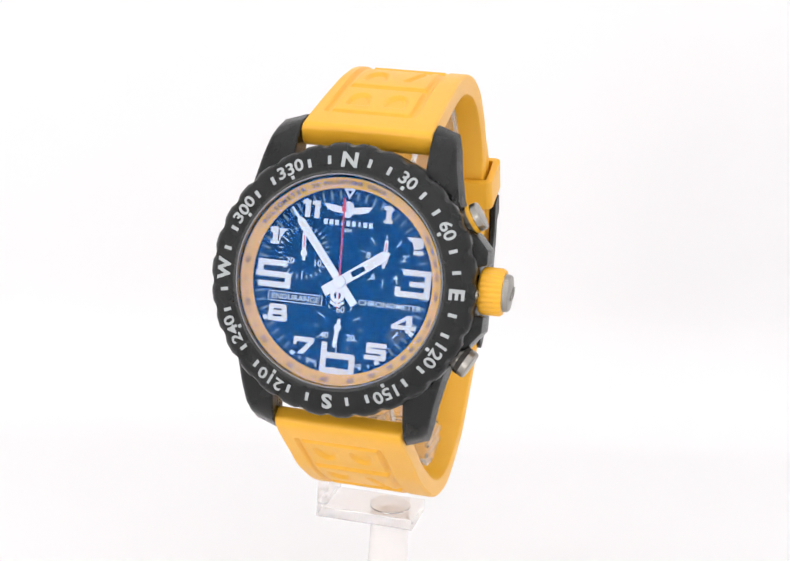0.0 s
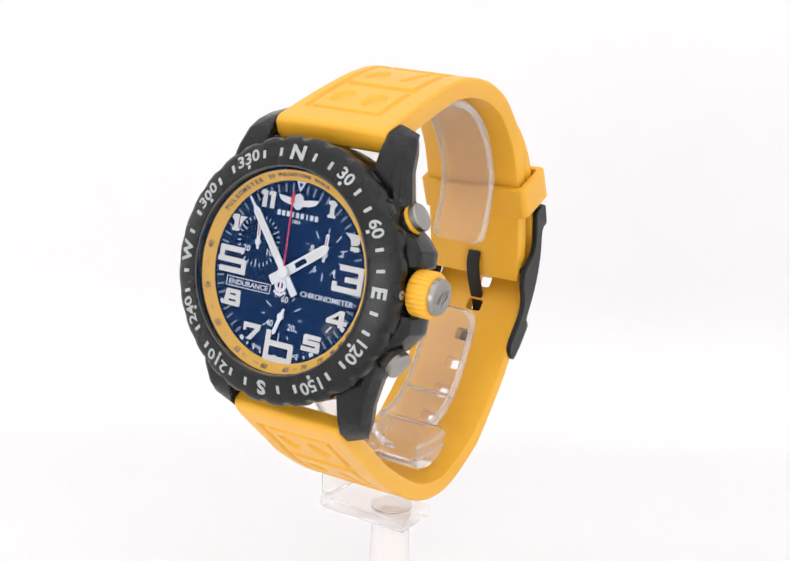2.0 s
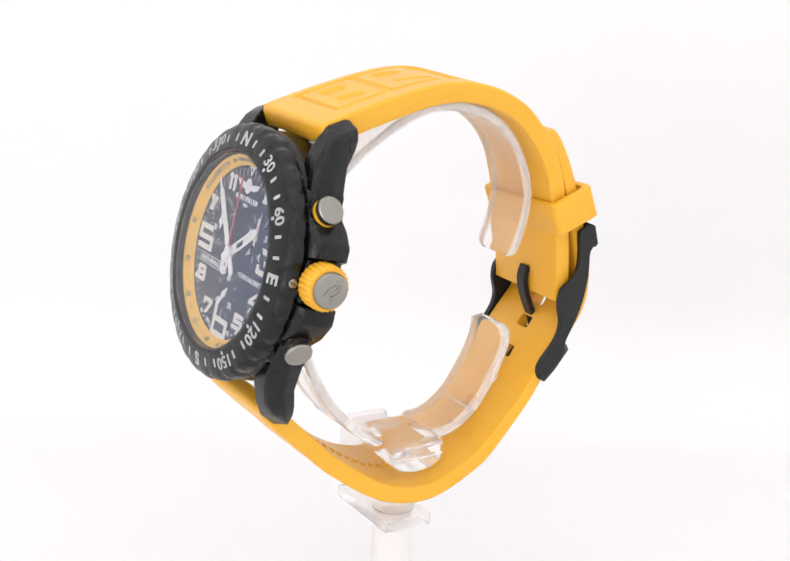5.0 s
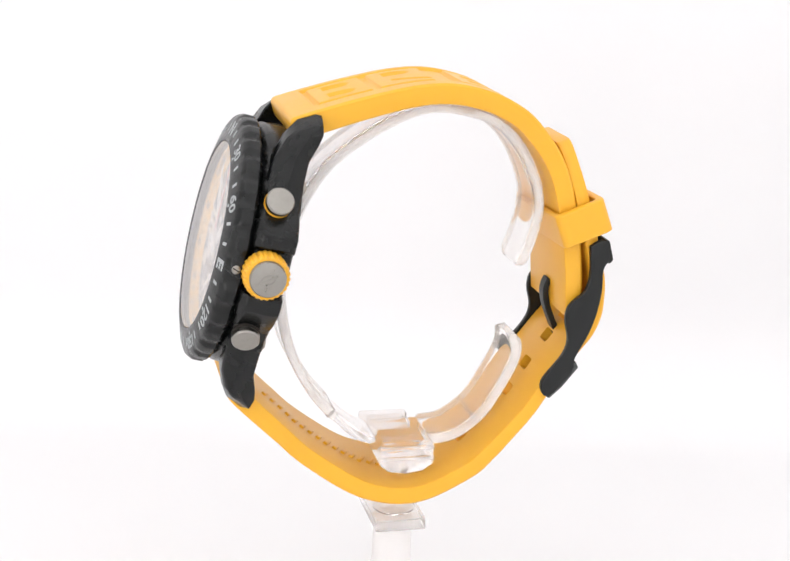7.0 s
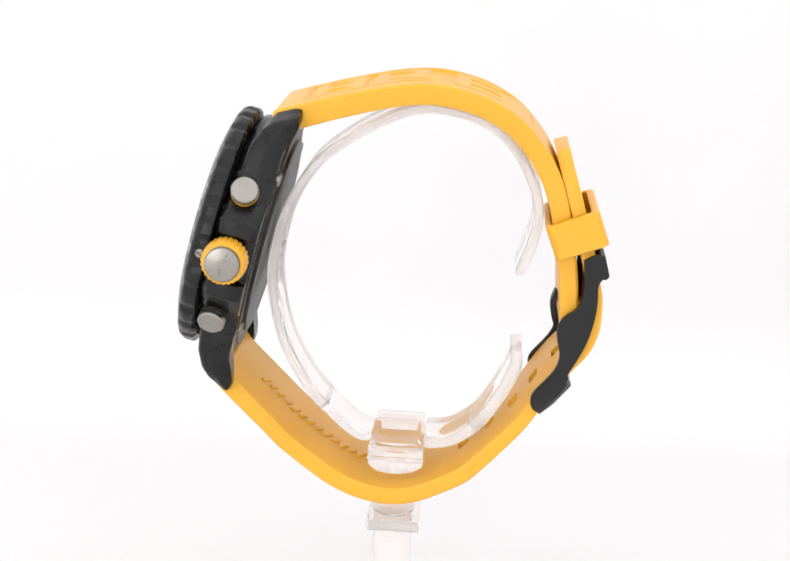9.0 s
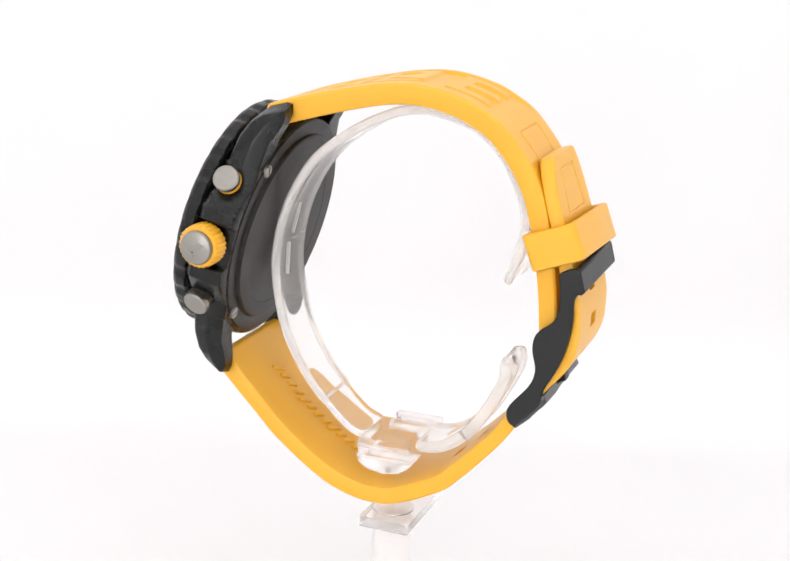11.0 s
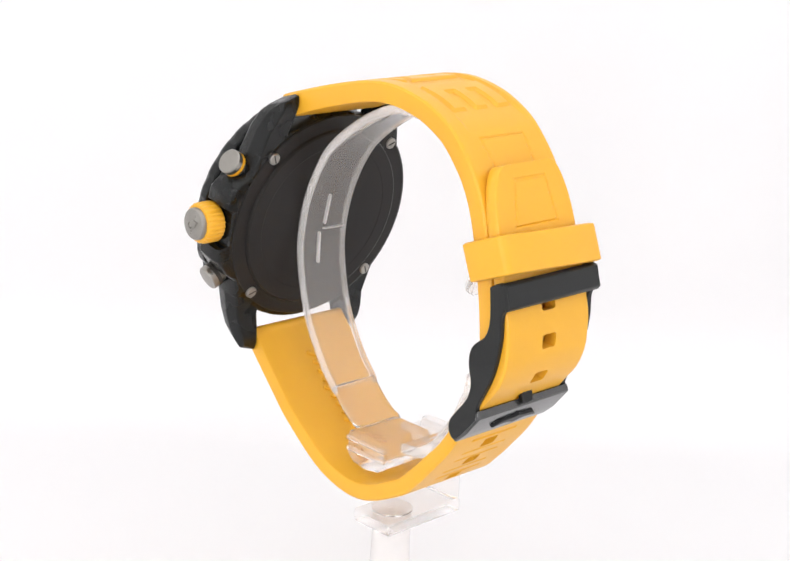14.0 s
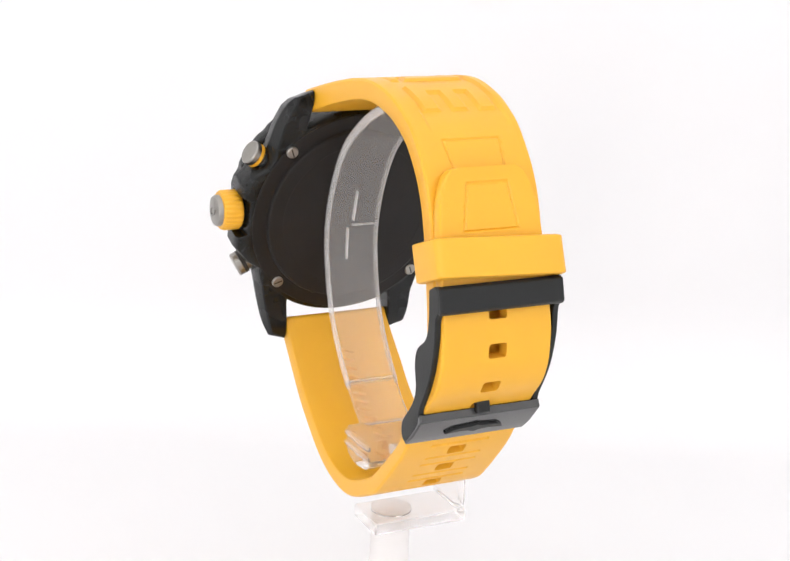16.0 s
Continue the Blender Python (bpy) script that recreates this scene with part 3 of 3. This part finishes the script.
def blocks(panel, cells, lines=(), frames=()):
    """A sunk panel with plain raised slabs in it, engraved lines and frames: the height over the strap's face at (s, w)."""
    p0, p1, half = panel

    def height(s, w):
        v = abs(w)
        w = w - 0.9             # the moulded panel lies a little off the middle
        inside = box_depth(s, w, p0, p1, -half, half)
        if inside > -0.2:
            h = -0.58 * min(1.0, max(0.0, (inside + 0.2) / 0.4))
            for kind, a, b in cells:
                if a - 1 < s < b + 1:
                    d = slab(kind, s - a, w, b - a)
                    h = max(h, -0.58 * min(1.0, max(0.0, (0.2 - d) / 0.4)))
            # the sunk field rises back to the face towards the panel's far end
            return h * min(1.0, max(0.0, (p1 - s) / 6))
        for a, half2 in lines:
            if abs(s - a) < 0.3 and v < half2:
                return -0.3
        for a, b, half2 in frames:
            h2 = half2 * (1 - 0.25 * (s - a) / (b - a))
            if a <= s <= b and v <= h2 and (s - a < 0.4 or b - s < 0.4 or v > h2 - 0.4):
                return -0.2
        return 0.0
    return height


def strap(name, pts, thick, half, height, holes, label, round_start=True):
    """A strap along a curve in the x-z plane. thick and half: values along its length; holes: places along it."""
    q, s, tan = spline(pts, 0.25)
    n = len(q)
    u = s / s[-1]
    th = np.interp(u, np.linspace(0, 1, len(thick)), thick)
    hw = np.interp(u, np.linspace(0, 1, len(half)), half)
    nrm = np.stack([-tan[:, 1], tan[:, 0]], 1) * SIDE[name]
    ends = 2.0
    mid = MIDDLE[name] - DRIFT[name] * (q[:, 0] + 30)
    rings = []
    nw = 84
    ws = np.linspace(-1, 1, nw + 1)
    for i in range(n):
        e = 1.0
        if round_start and s[i] < ends * 0.5:
            e = math.sqrt(max(0.04, 1 - (1 - s[i] / (ends * 0.5)) ** 2)) * 0.5 + 0.5
        tail = s[-1] - s[i]
        h = hw[i]
        if TAIL[name] and tail < 9:
            h = hw[i] * (0.64 + 0.36 * math.sqrt(max(0, 1 - (1 - tail / 9) ** 2)))
        t2 = th[i] * e / 2
        ring = []
        for w in ws:
            edge = min(1.0, (1 - abs(w)) * h / 0.5)
            drop = 0.4 * (1 - math.sqrt(max(0, 1 - (1 - edge) ** 2)))
            k = t2 - drop + height(s[i], w * h)
            ring.append((q[i, 0] + nrm[i, 0] * k, mid[i] + w * h, q[i, 1] + nrm[i, 1] * k))
        for w in (1.0, 0.985, 0.96, 0.0, -0.96, -0.985, -1.0):
            k = -t2 + (0.45 if abs(w) == 1.0 else 0.12 if abs(w) > 0.97 else 0)
            ring.append((q[i, 0] + nrm[i, 0] * k, mid[i] + w * h, q[i, 1] + nrm[i, 1] * k))
        rings.append(ring)
    bm = grid_tube(rings)
    ob = part(name, bm, RUBBER, watch, label, soft=True)
    # pin holes: dark sunk slots with their own walls
    for c in holes:
        i = int(np.argmin(abs(s - c)))
        m = Matrix(((nrm[i, 0], 0, tan[i, 0], q[i, 0]), (0, 1, 0, mid[i]), (nrm[i, 1], 0, tan[i, 1], q[i, 1]), (0, 0, 0, 1)))
        cut = bmesh.new()
        bmesh.ops.create_cube(cut, size=1, matrix=m @ Matrix.Diagonal((8, 3.3, 2.5, 1)))
        bmesh.ops.bevel(cut, geom=[e for e in cut.edges if abs((e.verts[0].co - e.verts[1].co).length - 8) < 0.01], offset=0.45, segments=3, affect="EDGES", profile=0.5)
        HOLES.setdefault(name, []).append(cut)
    return ob, q, s, tan, nrm


HOLES = {}
MIDDLE = {"upper_strap": 0.75, "lower_strap": 1.05}
DRIFT = {"upper_strap": -0.003, "lower_strap": 0.014}
SIDE = {"upper_strap": 1, "lower_strap": -1}
TAIL = {"upper_strap": False, "lower_strap": True}


def cut_holes(ob, name):
    """Cuts the pin holes through the strap for good."""
    cutter = bmesh.new()
    for c in HOLES[name]:
        me = bpy.data.meshes.new("c")
        c.to_mesh(me)
        c.free()
        cutter.from_mesh(me)
        bpy.data.meshes.remove(me)
    cutter.transform(Matrix.Scale(MM, 4))
    bmesh.ops.recalc_face_normals(cutter, faces=cutter.faces[:])
    me = bpy.data.meshes.new("cutter")
    cutter.to_mesh(me)
    cutter.free()
    co = new("cutter", me)
    md = ob.modifiers.new("holes", "BOOLEAN")
    md.object, md.operation, md.solver = co, "DIFFERENCE", "EXACT"
    co.parent = ob.parent
    bpy.context.view_layer.update()
    done = bpy.data.meshes.new_from_object(ob.evaluated_get(bpy.context.evaluated_depsgraph_get()))
    ob.modifiers.clear()
    ob.data = done
    bpy.data.objects.remove(co)
    smooth(done)
    done.set_sharp_from_angle(angle=radians(35))


UPPER = ((-21.8, 21.05), (-17.5, 22.45), (-9.1, 24.85), (-0.7, 26.75), (5.8, 27.15), (12.1, 25.95), (16.2, 24.2), (19.7, 21.9), (23.2, 18.0), (25.4, 14.6), (26.95, 11.0), (28.2, 6.5), (29.4, 0.5), (30.2, -5.0), (30.6, -10.0), (30.9, -13.4))
LOWER = ((-31.3, -24.2), (-29.6, -26.6), (-22.8, -33.3), (-17.2, -38.5), (-7.2, -44.95), (2.4, -46.45), (11.9, -42.6), (15.9, -39.3), (20.1, -34.8), (23.5, -30.8), (27.6, -24.4), (31.0, -19.8), (33.5, -16.6), (34.8, -13.4), (35.1, -10.5),
         (35.0, -7.0), (34.2, -3.6), (32.6, 2.5), (31.0, 8.0), (29.0, 14.0), (27.7, 18.3))
upper, *_ = strap("upper_strap", UPPER, (4.3, 4.0, 3.7, 3.6, 3.5, 3.4, 3.3, 3.2), (11.0, 10.7, 10.4, 10.2, 10.1, 10.2, 10.2, 10.0),
                  blocks((5.2, 44.0, 7.7), (("round", 6.1, 15.8), ("slant", 17.1, 26.6), ("slots", 30.8, 39.0)), (), ((45.0, 57.0, 5.5),)), (), "yellow rubber strap half with raised plain bars")
lower, lq, ls, ltan, lnrm = strap("lower_strap", LOWER, (3.5, 3.2, 3.3, 3.3, 3.1, 2.6, 2.4, 2.4, 2.5, 2.5), (11.0, 11.3, 11.3, 11.1, 10.8, 10.5, 10.25, 10.1, 9.6, 8.8),
                                  blocks((5.4, 38.0, 7.6), (("round", 6.4, 16.0), ("slant", 17.6, 26.6), ("slots", 28.5, 35.0)), tuple((k, 5.5) for k in (53.5, 57.5, 59.9, 63.9, 66.3, 70.3)), ((112.0, 120.0, 5.2),)), (55.5, 61.9, 68.2, 74.6, 81.0, 86.6, 93.0, 99.2), "yellow rubber strap half with pin holes, threaded through the buckle")
cut_holes(lower, "lower_strap")


def inner_marks():
    """The moulded line on the strap's inside, as plain raised bars."""
    for k in range(16):
        i = int(np.argmin(abs(ls - (9.0 + k * 2.0))))
        m = Matrix(((lnrm[i, 0], 0, ltan[i, 0], lq[i, 0] - lnrm[i, 0] * 1.62), (0, 1, 0, 1.0), (lnrm[i, 1], 0, ltan[i, 1], lq[i, 1] - lnrm[i, 1] * 1.62), (0, 0, 0, 1)))
        bm = bmesh.new()
        bmesh.ops.create_cube(bm, size=1, matrix=m @ Matrix.Rotation(radians(28), 4, "X") @ Matrix.Diagonal((0.9, 2.6 if k % 4 else 3.6, 0.9, 1)))
        part("mark", bm, RUBBER, lower, bevel=0.25)


inner_marks()


def build_keeper():
    n, u = Vector((0.933, 0, 0.36)), Vector((0.36, 0, -0.933))
    o = Vector((25.3, 0.55, 5.6))
    hy, w, t = 11.7, 9.6, 1.35

    def loop(hy, a, b, r):
        out = []
        for cx, cy, a0 in ((b - r, hy - r, 0), (a + r, hy - r, 90), (a + r, -hy + r, 180), (b - r, -hy + r, 270)):
            for k in range(6):
                g = radians(a0 + 18 * k)
                out.append((cx + r * math.cos(g), cy + r * math.sin(g)))
        return out
    outer, inner = loop(hy, 0, w, 1.3), loop(hy - t, t * 0.8, w - t, 0.5)
    rings = []
    for pts, d in ((outer, 0.25), (outer, 6.35), (None, 6.6), (inner, 6.5), (inner, 0.1), (None, 0.0)):
        if pts is None:
            pts = [((a[0] + b[0]) / 2, (a[1] + b[1]) / 2) for a, b in zip(outer, inner)]
        rings.append([tuple(o + n * a + Vector((0, b, 0)) + u * (d + 0.045 * (b + 11))) for a, b in pts])
    rings.append(rings[0])
    bm = grid_tube(rings, False)
    bmesh.ops.remove_doubles(bm, verts=bm.verts[:], dist=1e-4)
    part("keeper", bm, RUBBER, watch, "yellow rubber keeper loop round both strap ends", bevel=0.15)


build_keeper()
BY = 0.45                       # middle of the buckle


def build_buckle():
    frame_ob = new("buckle")
    frame_ob.parent = watch
    tagged(frame_ob, label="matt black steel pin buckle")
    side = [(32.4, 0.0), (35.3, 1.3), (36.4, -2.9), (35.2, -3.7), (35.3, -8.1), (34.6, -12.7), (33.3, -16.6), (30.9, -21.2), (30.7, -22.1), (31.3, -23.0), (28.6, -26.3), (26.2, -28.6), (24.9, -27.2), (24.7, -25.6), (25.3, -24.5), (28.2, -21.0),
            (29.3, -18.8), (29.4, -16.7), (28.8, -15.0), (28.6, -13.0), (29.1, -10.9), (30.2, -9.9), (31.8, -8.8), (32.6, -7.2), (32.8, -4.5)]
    q, _, _ = spline([Vector((a, b)) for a, b in side] + [side[0]], 0.7)
    for sgn in (-1, 1):
        y0, y1 = BY + sgn * 10.3, BY + sgn * 11.4
        bm = bmesh.new()
        pa, pb = [bm.verts.new((x, y0, z)) for x, z in q[:-1]], [bm.verts.new((x, y1, z)) for x, z in q[:-1]]
        k = len(pa)
        for i in range(k):
            bm.faces.new((pa[i], pa[(i + 1) % k], pb[(i + 1) % k], pb[i]))
        bm.faces.new(pa)
        bm.faces.new(pb[::-1])
        part("arm", bm, BUCKLE, frame_ob, bevel=0.2)

    def across(pts, half, name, label, bev=0.25, mat=BUCKLE):
        bm = bmesh.new()
        pa, pb = [bm.verts.new((x, BY - half, z)) for x, z in pts], [bm.verts.new((x, BY + half, z)) for x, z in pts]
        k = len(pa)
        for i in range(k):
            bm.faces.new((pa[i], pa[(i + 1) % k], pb[(i + 1) % k], pb[i]))
        bm.faces.new(pa)
        bm.faces.new(pb[::-1])
        return part(name, bm, mat, frame_ob, label, bevel=bev)
    across([(35.0, 1.3), (36.0, 1.0), (37.0, -2.6), (36.4, -3.3), (35.5, -3.0)], 11.38, "upper_bar", "")
    plate = across([(31.2, -21.6), (31.9, -22.9), (28.9, -26.6), (26.6, -28.7), (25.9, -28.2), (28.4, -25.2)], 11.38, "thumb_plate", "glossy black plate with a plain winged relief", mat=BUCKLE_GLOSS)
    # plain winged relief on the plate
    nrm = Vector((0.77, 0, -0.64))
    along = Vector((-0.64, 0, -0.77))
    c = Vector((29.5, BY, -25.9))
    m = Matrix(((0, along.x, nrm.x, c.x), (1, 0, 0, c.y), (0, along.z, nrm.z, c.z), (0, 0, 0, 1)))
    wing = [(-5.6, -0.6), (-2.6, -0.3), (-1.3, -0.4), (0, -1.0), (1.3, -0.4), (2.6, -0.3), (5.6, -0.6), (4.2, 0.7), (2.2, 1.0), (0.9, 1.1), (0, 1.5), (-0.9, 1.1), (-2.2, 1.0), (-4.2, 0.7)]
    part("relief", prism([(a, -b) for a, b in wing], -0.3, 0.4), BUCKLE, plate, m=m, bevel=0.12)
    bm = disc_stack([(0.8, -10.2), (0.8, 10.2)], 20)
    part("hinge_bar", bm, BUCKLE, frame_ob, m=Matrix.Translation((30.7, BY, -11.6)) @ Matrix.Rotation(radians(90), 4, "X"), soft=True)
    # tongue from the hinge over the thumb plate
    tq, _, tt = spline([(28.9, -8.8), (28.2, -10.8), (28.7, -13.8), (30.0, -17.0), (31.4, -20.0), (32.0, -22.4)], 0.5)
    rings = []
    for p, d in zip(tq, tt):
        nn = Vector((-d[1], 0, d[0]))
        base = Vector((p[0], BY, p[1]))
        rings.append([tuple(base + nn * a + Vector((0, b, 0))) for a, b in ((-0.55, -1.25), (0.55, -1.25), (0.55, 1.25), (-0.55, 1.25))])
    part("tongue", grid_tube(rings), BUCKLE, frame_ob, "black buckle pin", bevel=0.2)


build_buckle()

# ---- stand ----
stand = new("watch_stand")
tagged(stand, label="clear acrylic display stand with an open ring through the strap", category="watch stand")
LIFT = Z0 / MM


def build_stand():
    def band(name, pts, across, t, label="", mat=ACRYLIC, blunt=0.45, free_start=True):
        """A bent strip; across(z) gives its two edges; its free end is rounded."""
        q, s, tan = spline(pts, 0.6)
        rings = []
        for i, (p, d) in enumerate(zip(q, tan)):
            nn = (-d[1], d[0])
            e = min(1.0, blunt + min(s[i], s[-1] - s[i]) / 1.6)
            y0, y1 = across(p[1])
            near = min(s[i], s[-1] - s[i])
            if near < 2.2 and (i * 2 < len(q)) == free_start:
                cut = (2.2 - math.sqrt(max(0.0, 2.2 ** 2 - (2.2 - near) ** 2))) * 0.7
                wide = y1 - y0 > 3
                y0, y1 = (y0 + cut, y1 - cut) if wide else (y0 + cut, y1 + cut) if y0 < 0 else (y0 - cut, y1 - cut)
            ring = []
            r = min(0.4, (y1 - y0) * 0.45)
            for cx, cy, a0 in ((t / 2 - r, y1 - r, 0), (-t / 2 + r, y1 - r, 90), (-t / 2 + r, y0 + r, 180), (t / 2 - r, y0 + r, 270)):
                for k in range(4):
                    g = radians(a0 + 30 * k)
                    a, b = (cx + r * math.cos(g)) * e, cy + r * math.sin(g)
                    b = (b - (y0 + y1) / 2) * (0.75 + 0.25 * e) + (y0 + y1) / 2
                    ring.append((p[0] + nn[0] * a, b, p[1] + nn[1] * a))
            rings.append(ring)
        return part(name, grid_tube(rings), mat, stand, label, soft=True, lift=LIFT)

    def half_width(z):
        return float(np.interp(z, (-36, 0), (5.1, 5.3)))

    def middle(z):
        return float(np.interp(z, (-34, -4), (1.3, 0.5)))
    long = ((21.4, -5.3), (23.4, 0.3), (24.4, 6.2), (23.2, 11.4), (20.2, 17.0), (16.6, 20.6), (12.2, 22.8), (3.8, 24.0), (-4.6, 21.0), (-13.0, 15.3), (-17.2, 10.3), (-20.5, 3.6), (-22.1, -2.7), (-22.5, -9.2), (-20.6, -19.3), (-16.4, -27.6),
            (-11.8, -33.2), (-7.3, -37.2), (-3.95, -38.4))
    band("ring", long, lambda z: (middle(z) - half_width(z), middle(z) + half_width(z)), 1.4, "wide clear acrylic ring")
    ARM = ((6.15, -38.4), (9.5, -38.2), (12.5, -36.9), (16.5, -33.4), (20.2, -27.2), (22.2, -22.4), (21.9, -19.2))
    band("spring_arm", ARM, lambda z: (-3.6, 6.8), 2.0, "short clear acrylic arm", ACRYLIC, 0.7, False)
    # milky strips on the arm's edges, painting in their bright highlight
    for y0, y1 in ((-3.7, -3.25), (6.45, 6.9)):
        band("glint_rim", ARM, lambda z: (y0, y1), 2.15, "", GLINT_ACRYLIC, 0.7, False)
    # thicker rounded strips along both ring edges; their milky white stands in for glints
    band("glint_rim", long[:-2], lambda z: (middle(z) - 0.15 - half_width(z), middle(z) + 0.35 - half_width(z)), 1.75, "", GLINT_ACRYLIC)
    band("glint_rim", long[:-2], lambda z: (middle(z) - 0.35 + half_width(z), middle(z) + 0.15 + half_width(z)), 1.75, "", GLINT_ACRYLIC)
    # thin moulded lines on the ring
    for y, z, wy, hz in ((0.5, 0.7, 0.25, 6.2), (-0.5, -7.0, 0.25, 6.2), (2.6, -3.3, 4.6, 0.22)):
        bm = bmesh.new()
        bmesh.ops.create_cube(bm, size=1, matrix=Matrix.Translation((-22.1 if z < -5 else -21.75 if z < -1 else -21.0, y, z)) @ Matrix.Rotation(radians(14 if z > -1 else 2), 4, "Y") @ Matrix.Diagonal((0.9, wy, hz, 1)))
        part("moulded_line", bm, FROST, stand, lift=LIFT)
    for x, z, a in ((-12.6, -32.4, 48), (15.0, -34.9, -42)):
        rib = bmesh.new()
        bmesh.ops.create_cube(rib, size=1, matrix=Matrix.Translation((x, 1.2, z)) @ Matrix.Rotation(radians(a), 4, "Y") @ Matrix.Diagonal((0.7, 9.6, 2.0, 1)))
        part("rib", rib, ACRYLIC, stand, bevel=0.25, lift=LIFT)
    # clamp: stepped block with a round underside
    prof = [(-3.9, -37.9), (-3.5, -36.9), (5.5, -36.9), (6.1, -37.9), (6.1, -41.7), (4.2, -43.0), (1.0, -43.5), (-2.2, -43.0), (-3.9, -41.7)]
    bm = bmesh.new()
    pa, pb = [bm.verts.new((x, -7.6, z)) for x, z in prof], [bm.verts.new((x, 4.2, z)) for x, z in prof]
    k = len(pa)
    for i in range(k):
        bm.faces.new((pa[i], pa[(i + 1) % k], pb[(i + 1) % k], pb[i]))
    bm.faces.new(pa)
    bm.faces.new(pb[::-1])
    part("clamp", bm, ACRYLIC, stand, "stepped clear clamp", bevel=0.3, lift=LIFT)
    for z in (-38.3, -40.4):
        bm = bmesh.new()
        bmesh.ops.create_cube(bm, size=1, matrix=Matrix.Translation((1.1, -7.7, z)) @ Matrix.Diagonal((10.2, 0.7, 0.8, 1)))
        part("groove_bead", bm, ACRYLIC, stand, bevel=0.15, lift=LIFT)
    bm = bmesh.new()
    bmesh.ops.create_cube(bm, size=1, matrix=Matrix.Translation((1.0, 12.3, -46.1)) @ Matrix.Diagonal((9.4, 2.2, 14.7, 1)))
    part("riser", bm, PALE_ACRYLIC, stand, "clear upright behind the strap", bevel=0.5, lift=LIFT)
    bm = bmesh.new()
    bmesh.ops.create_cube(bm, size=1, matrix=Matrix.Translation((1.1, 7.7, -40.0)) @ Matrix.Diagonal((7.0, 6.9, 2.4, 1)))
    part("bridge", bm, PALE_ACRYLIC, stand, bevel=0.3, lift=LIFT)
    bm = bmesh.new()
    bmesh.ops.create_cube(bm, size=1, matrix=Matrix.Translation((1.0, 3.9, -54.7)) @ Matrix.Diagonal((9.7, 19.0, 2.4, 1)))
    part("foot_plate", bm, PALE_ACRYLIC, stand, "clear plate over the column", bevel=0.25, lift=LIFT)
    part("column_cap", disc_stack([(3.9, -53.48), (3.9, -53.2), (3.6, -53.05)], 40), PALE_ACRYLIC, stand, m=Matrix.Translation((0.8, 0, 0)), soft=True, lift=LIFT)
    part("column", disc_stack([(18, -89.95), (18, -88.2), (16.5, -87.2), (6.5, -84.0), (4.6, -78), (3.9, -68), (3.65, -60), (3.65, -55.93)], 48), FROST, stand, "hazy acrylic column with a flared base", Matrix.Translation((0.75, 0, 0)), soft=True, lift=LIFT)
    # clear plastic: light passes through to the strap behind it
    for o in stand.children:
        o.visible_shadow = False


build_stand()


def motions():
    rows = [k * 1.0 for k in range(17)]
    walk(watch, [(t, pose(0, 0, Z0, 0, 0, turn_at(t))) for t in rows])
    walk(stand, [(t, pose(0, 0, 0, 0, 0, turn_at(t))) for t in rows])
    ticks = []
    for k in range(17):
        m = SMALLM @ Matrix.Rotation(radians(-(SEC0 + 6 * k)), 4, "Z")
        m = Matrix.LocRotScale(m.translation * MM, m.to_quaternion(), None)
        ticks.append((k * 1.0, m))
        if k < 16:
            ticks.append((k + 0.9, m))
    walk(seconds_pointer, ticks)


SEC0 = 186
motions()
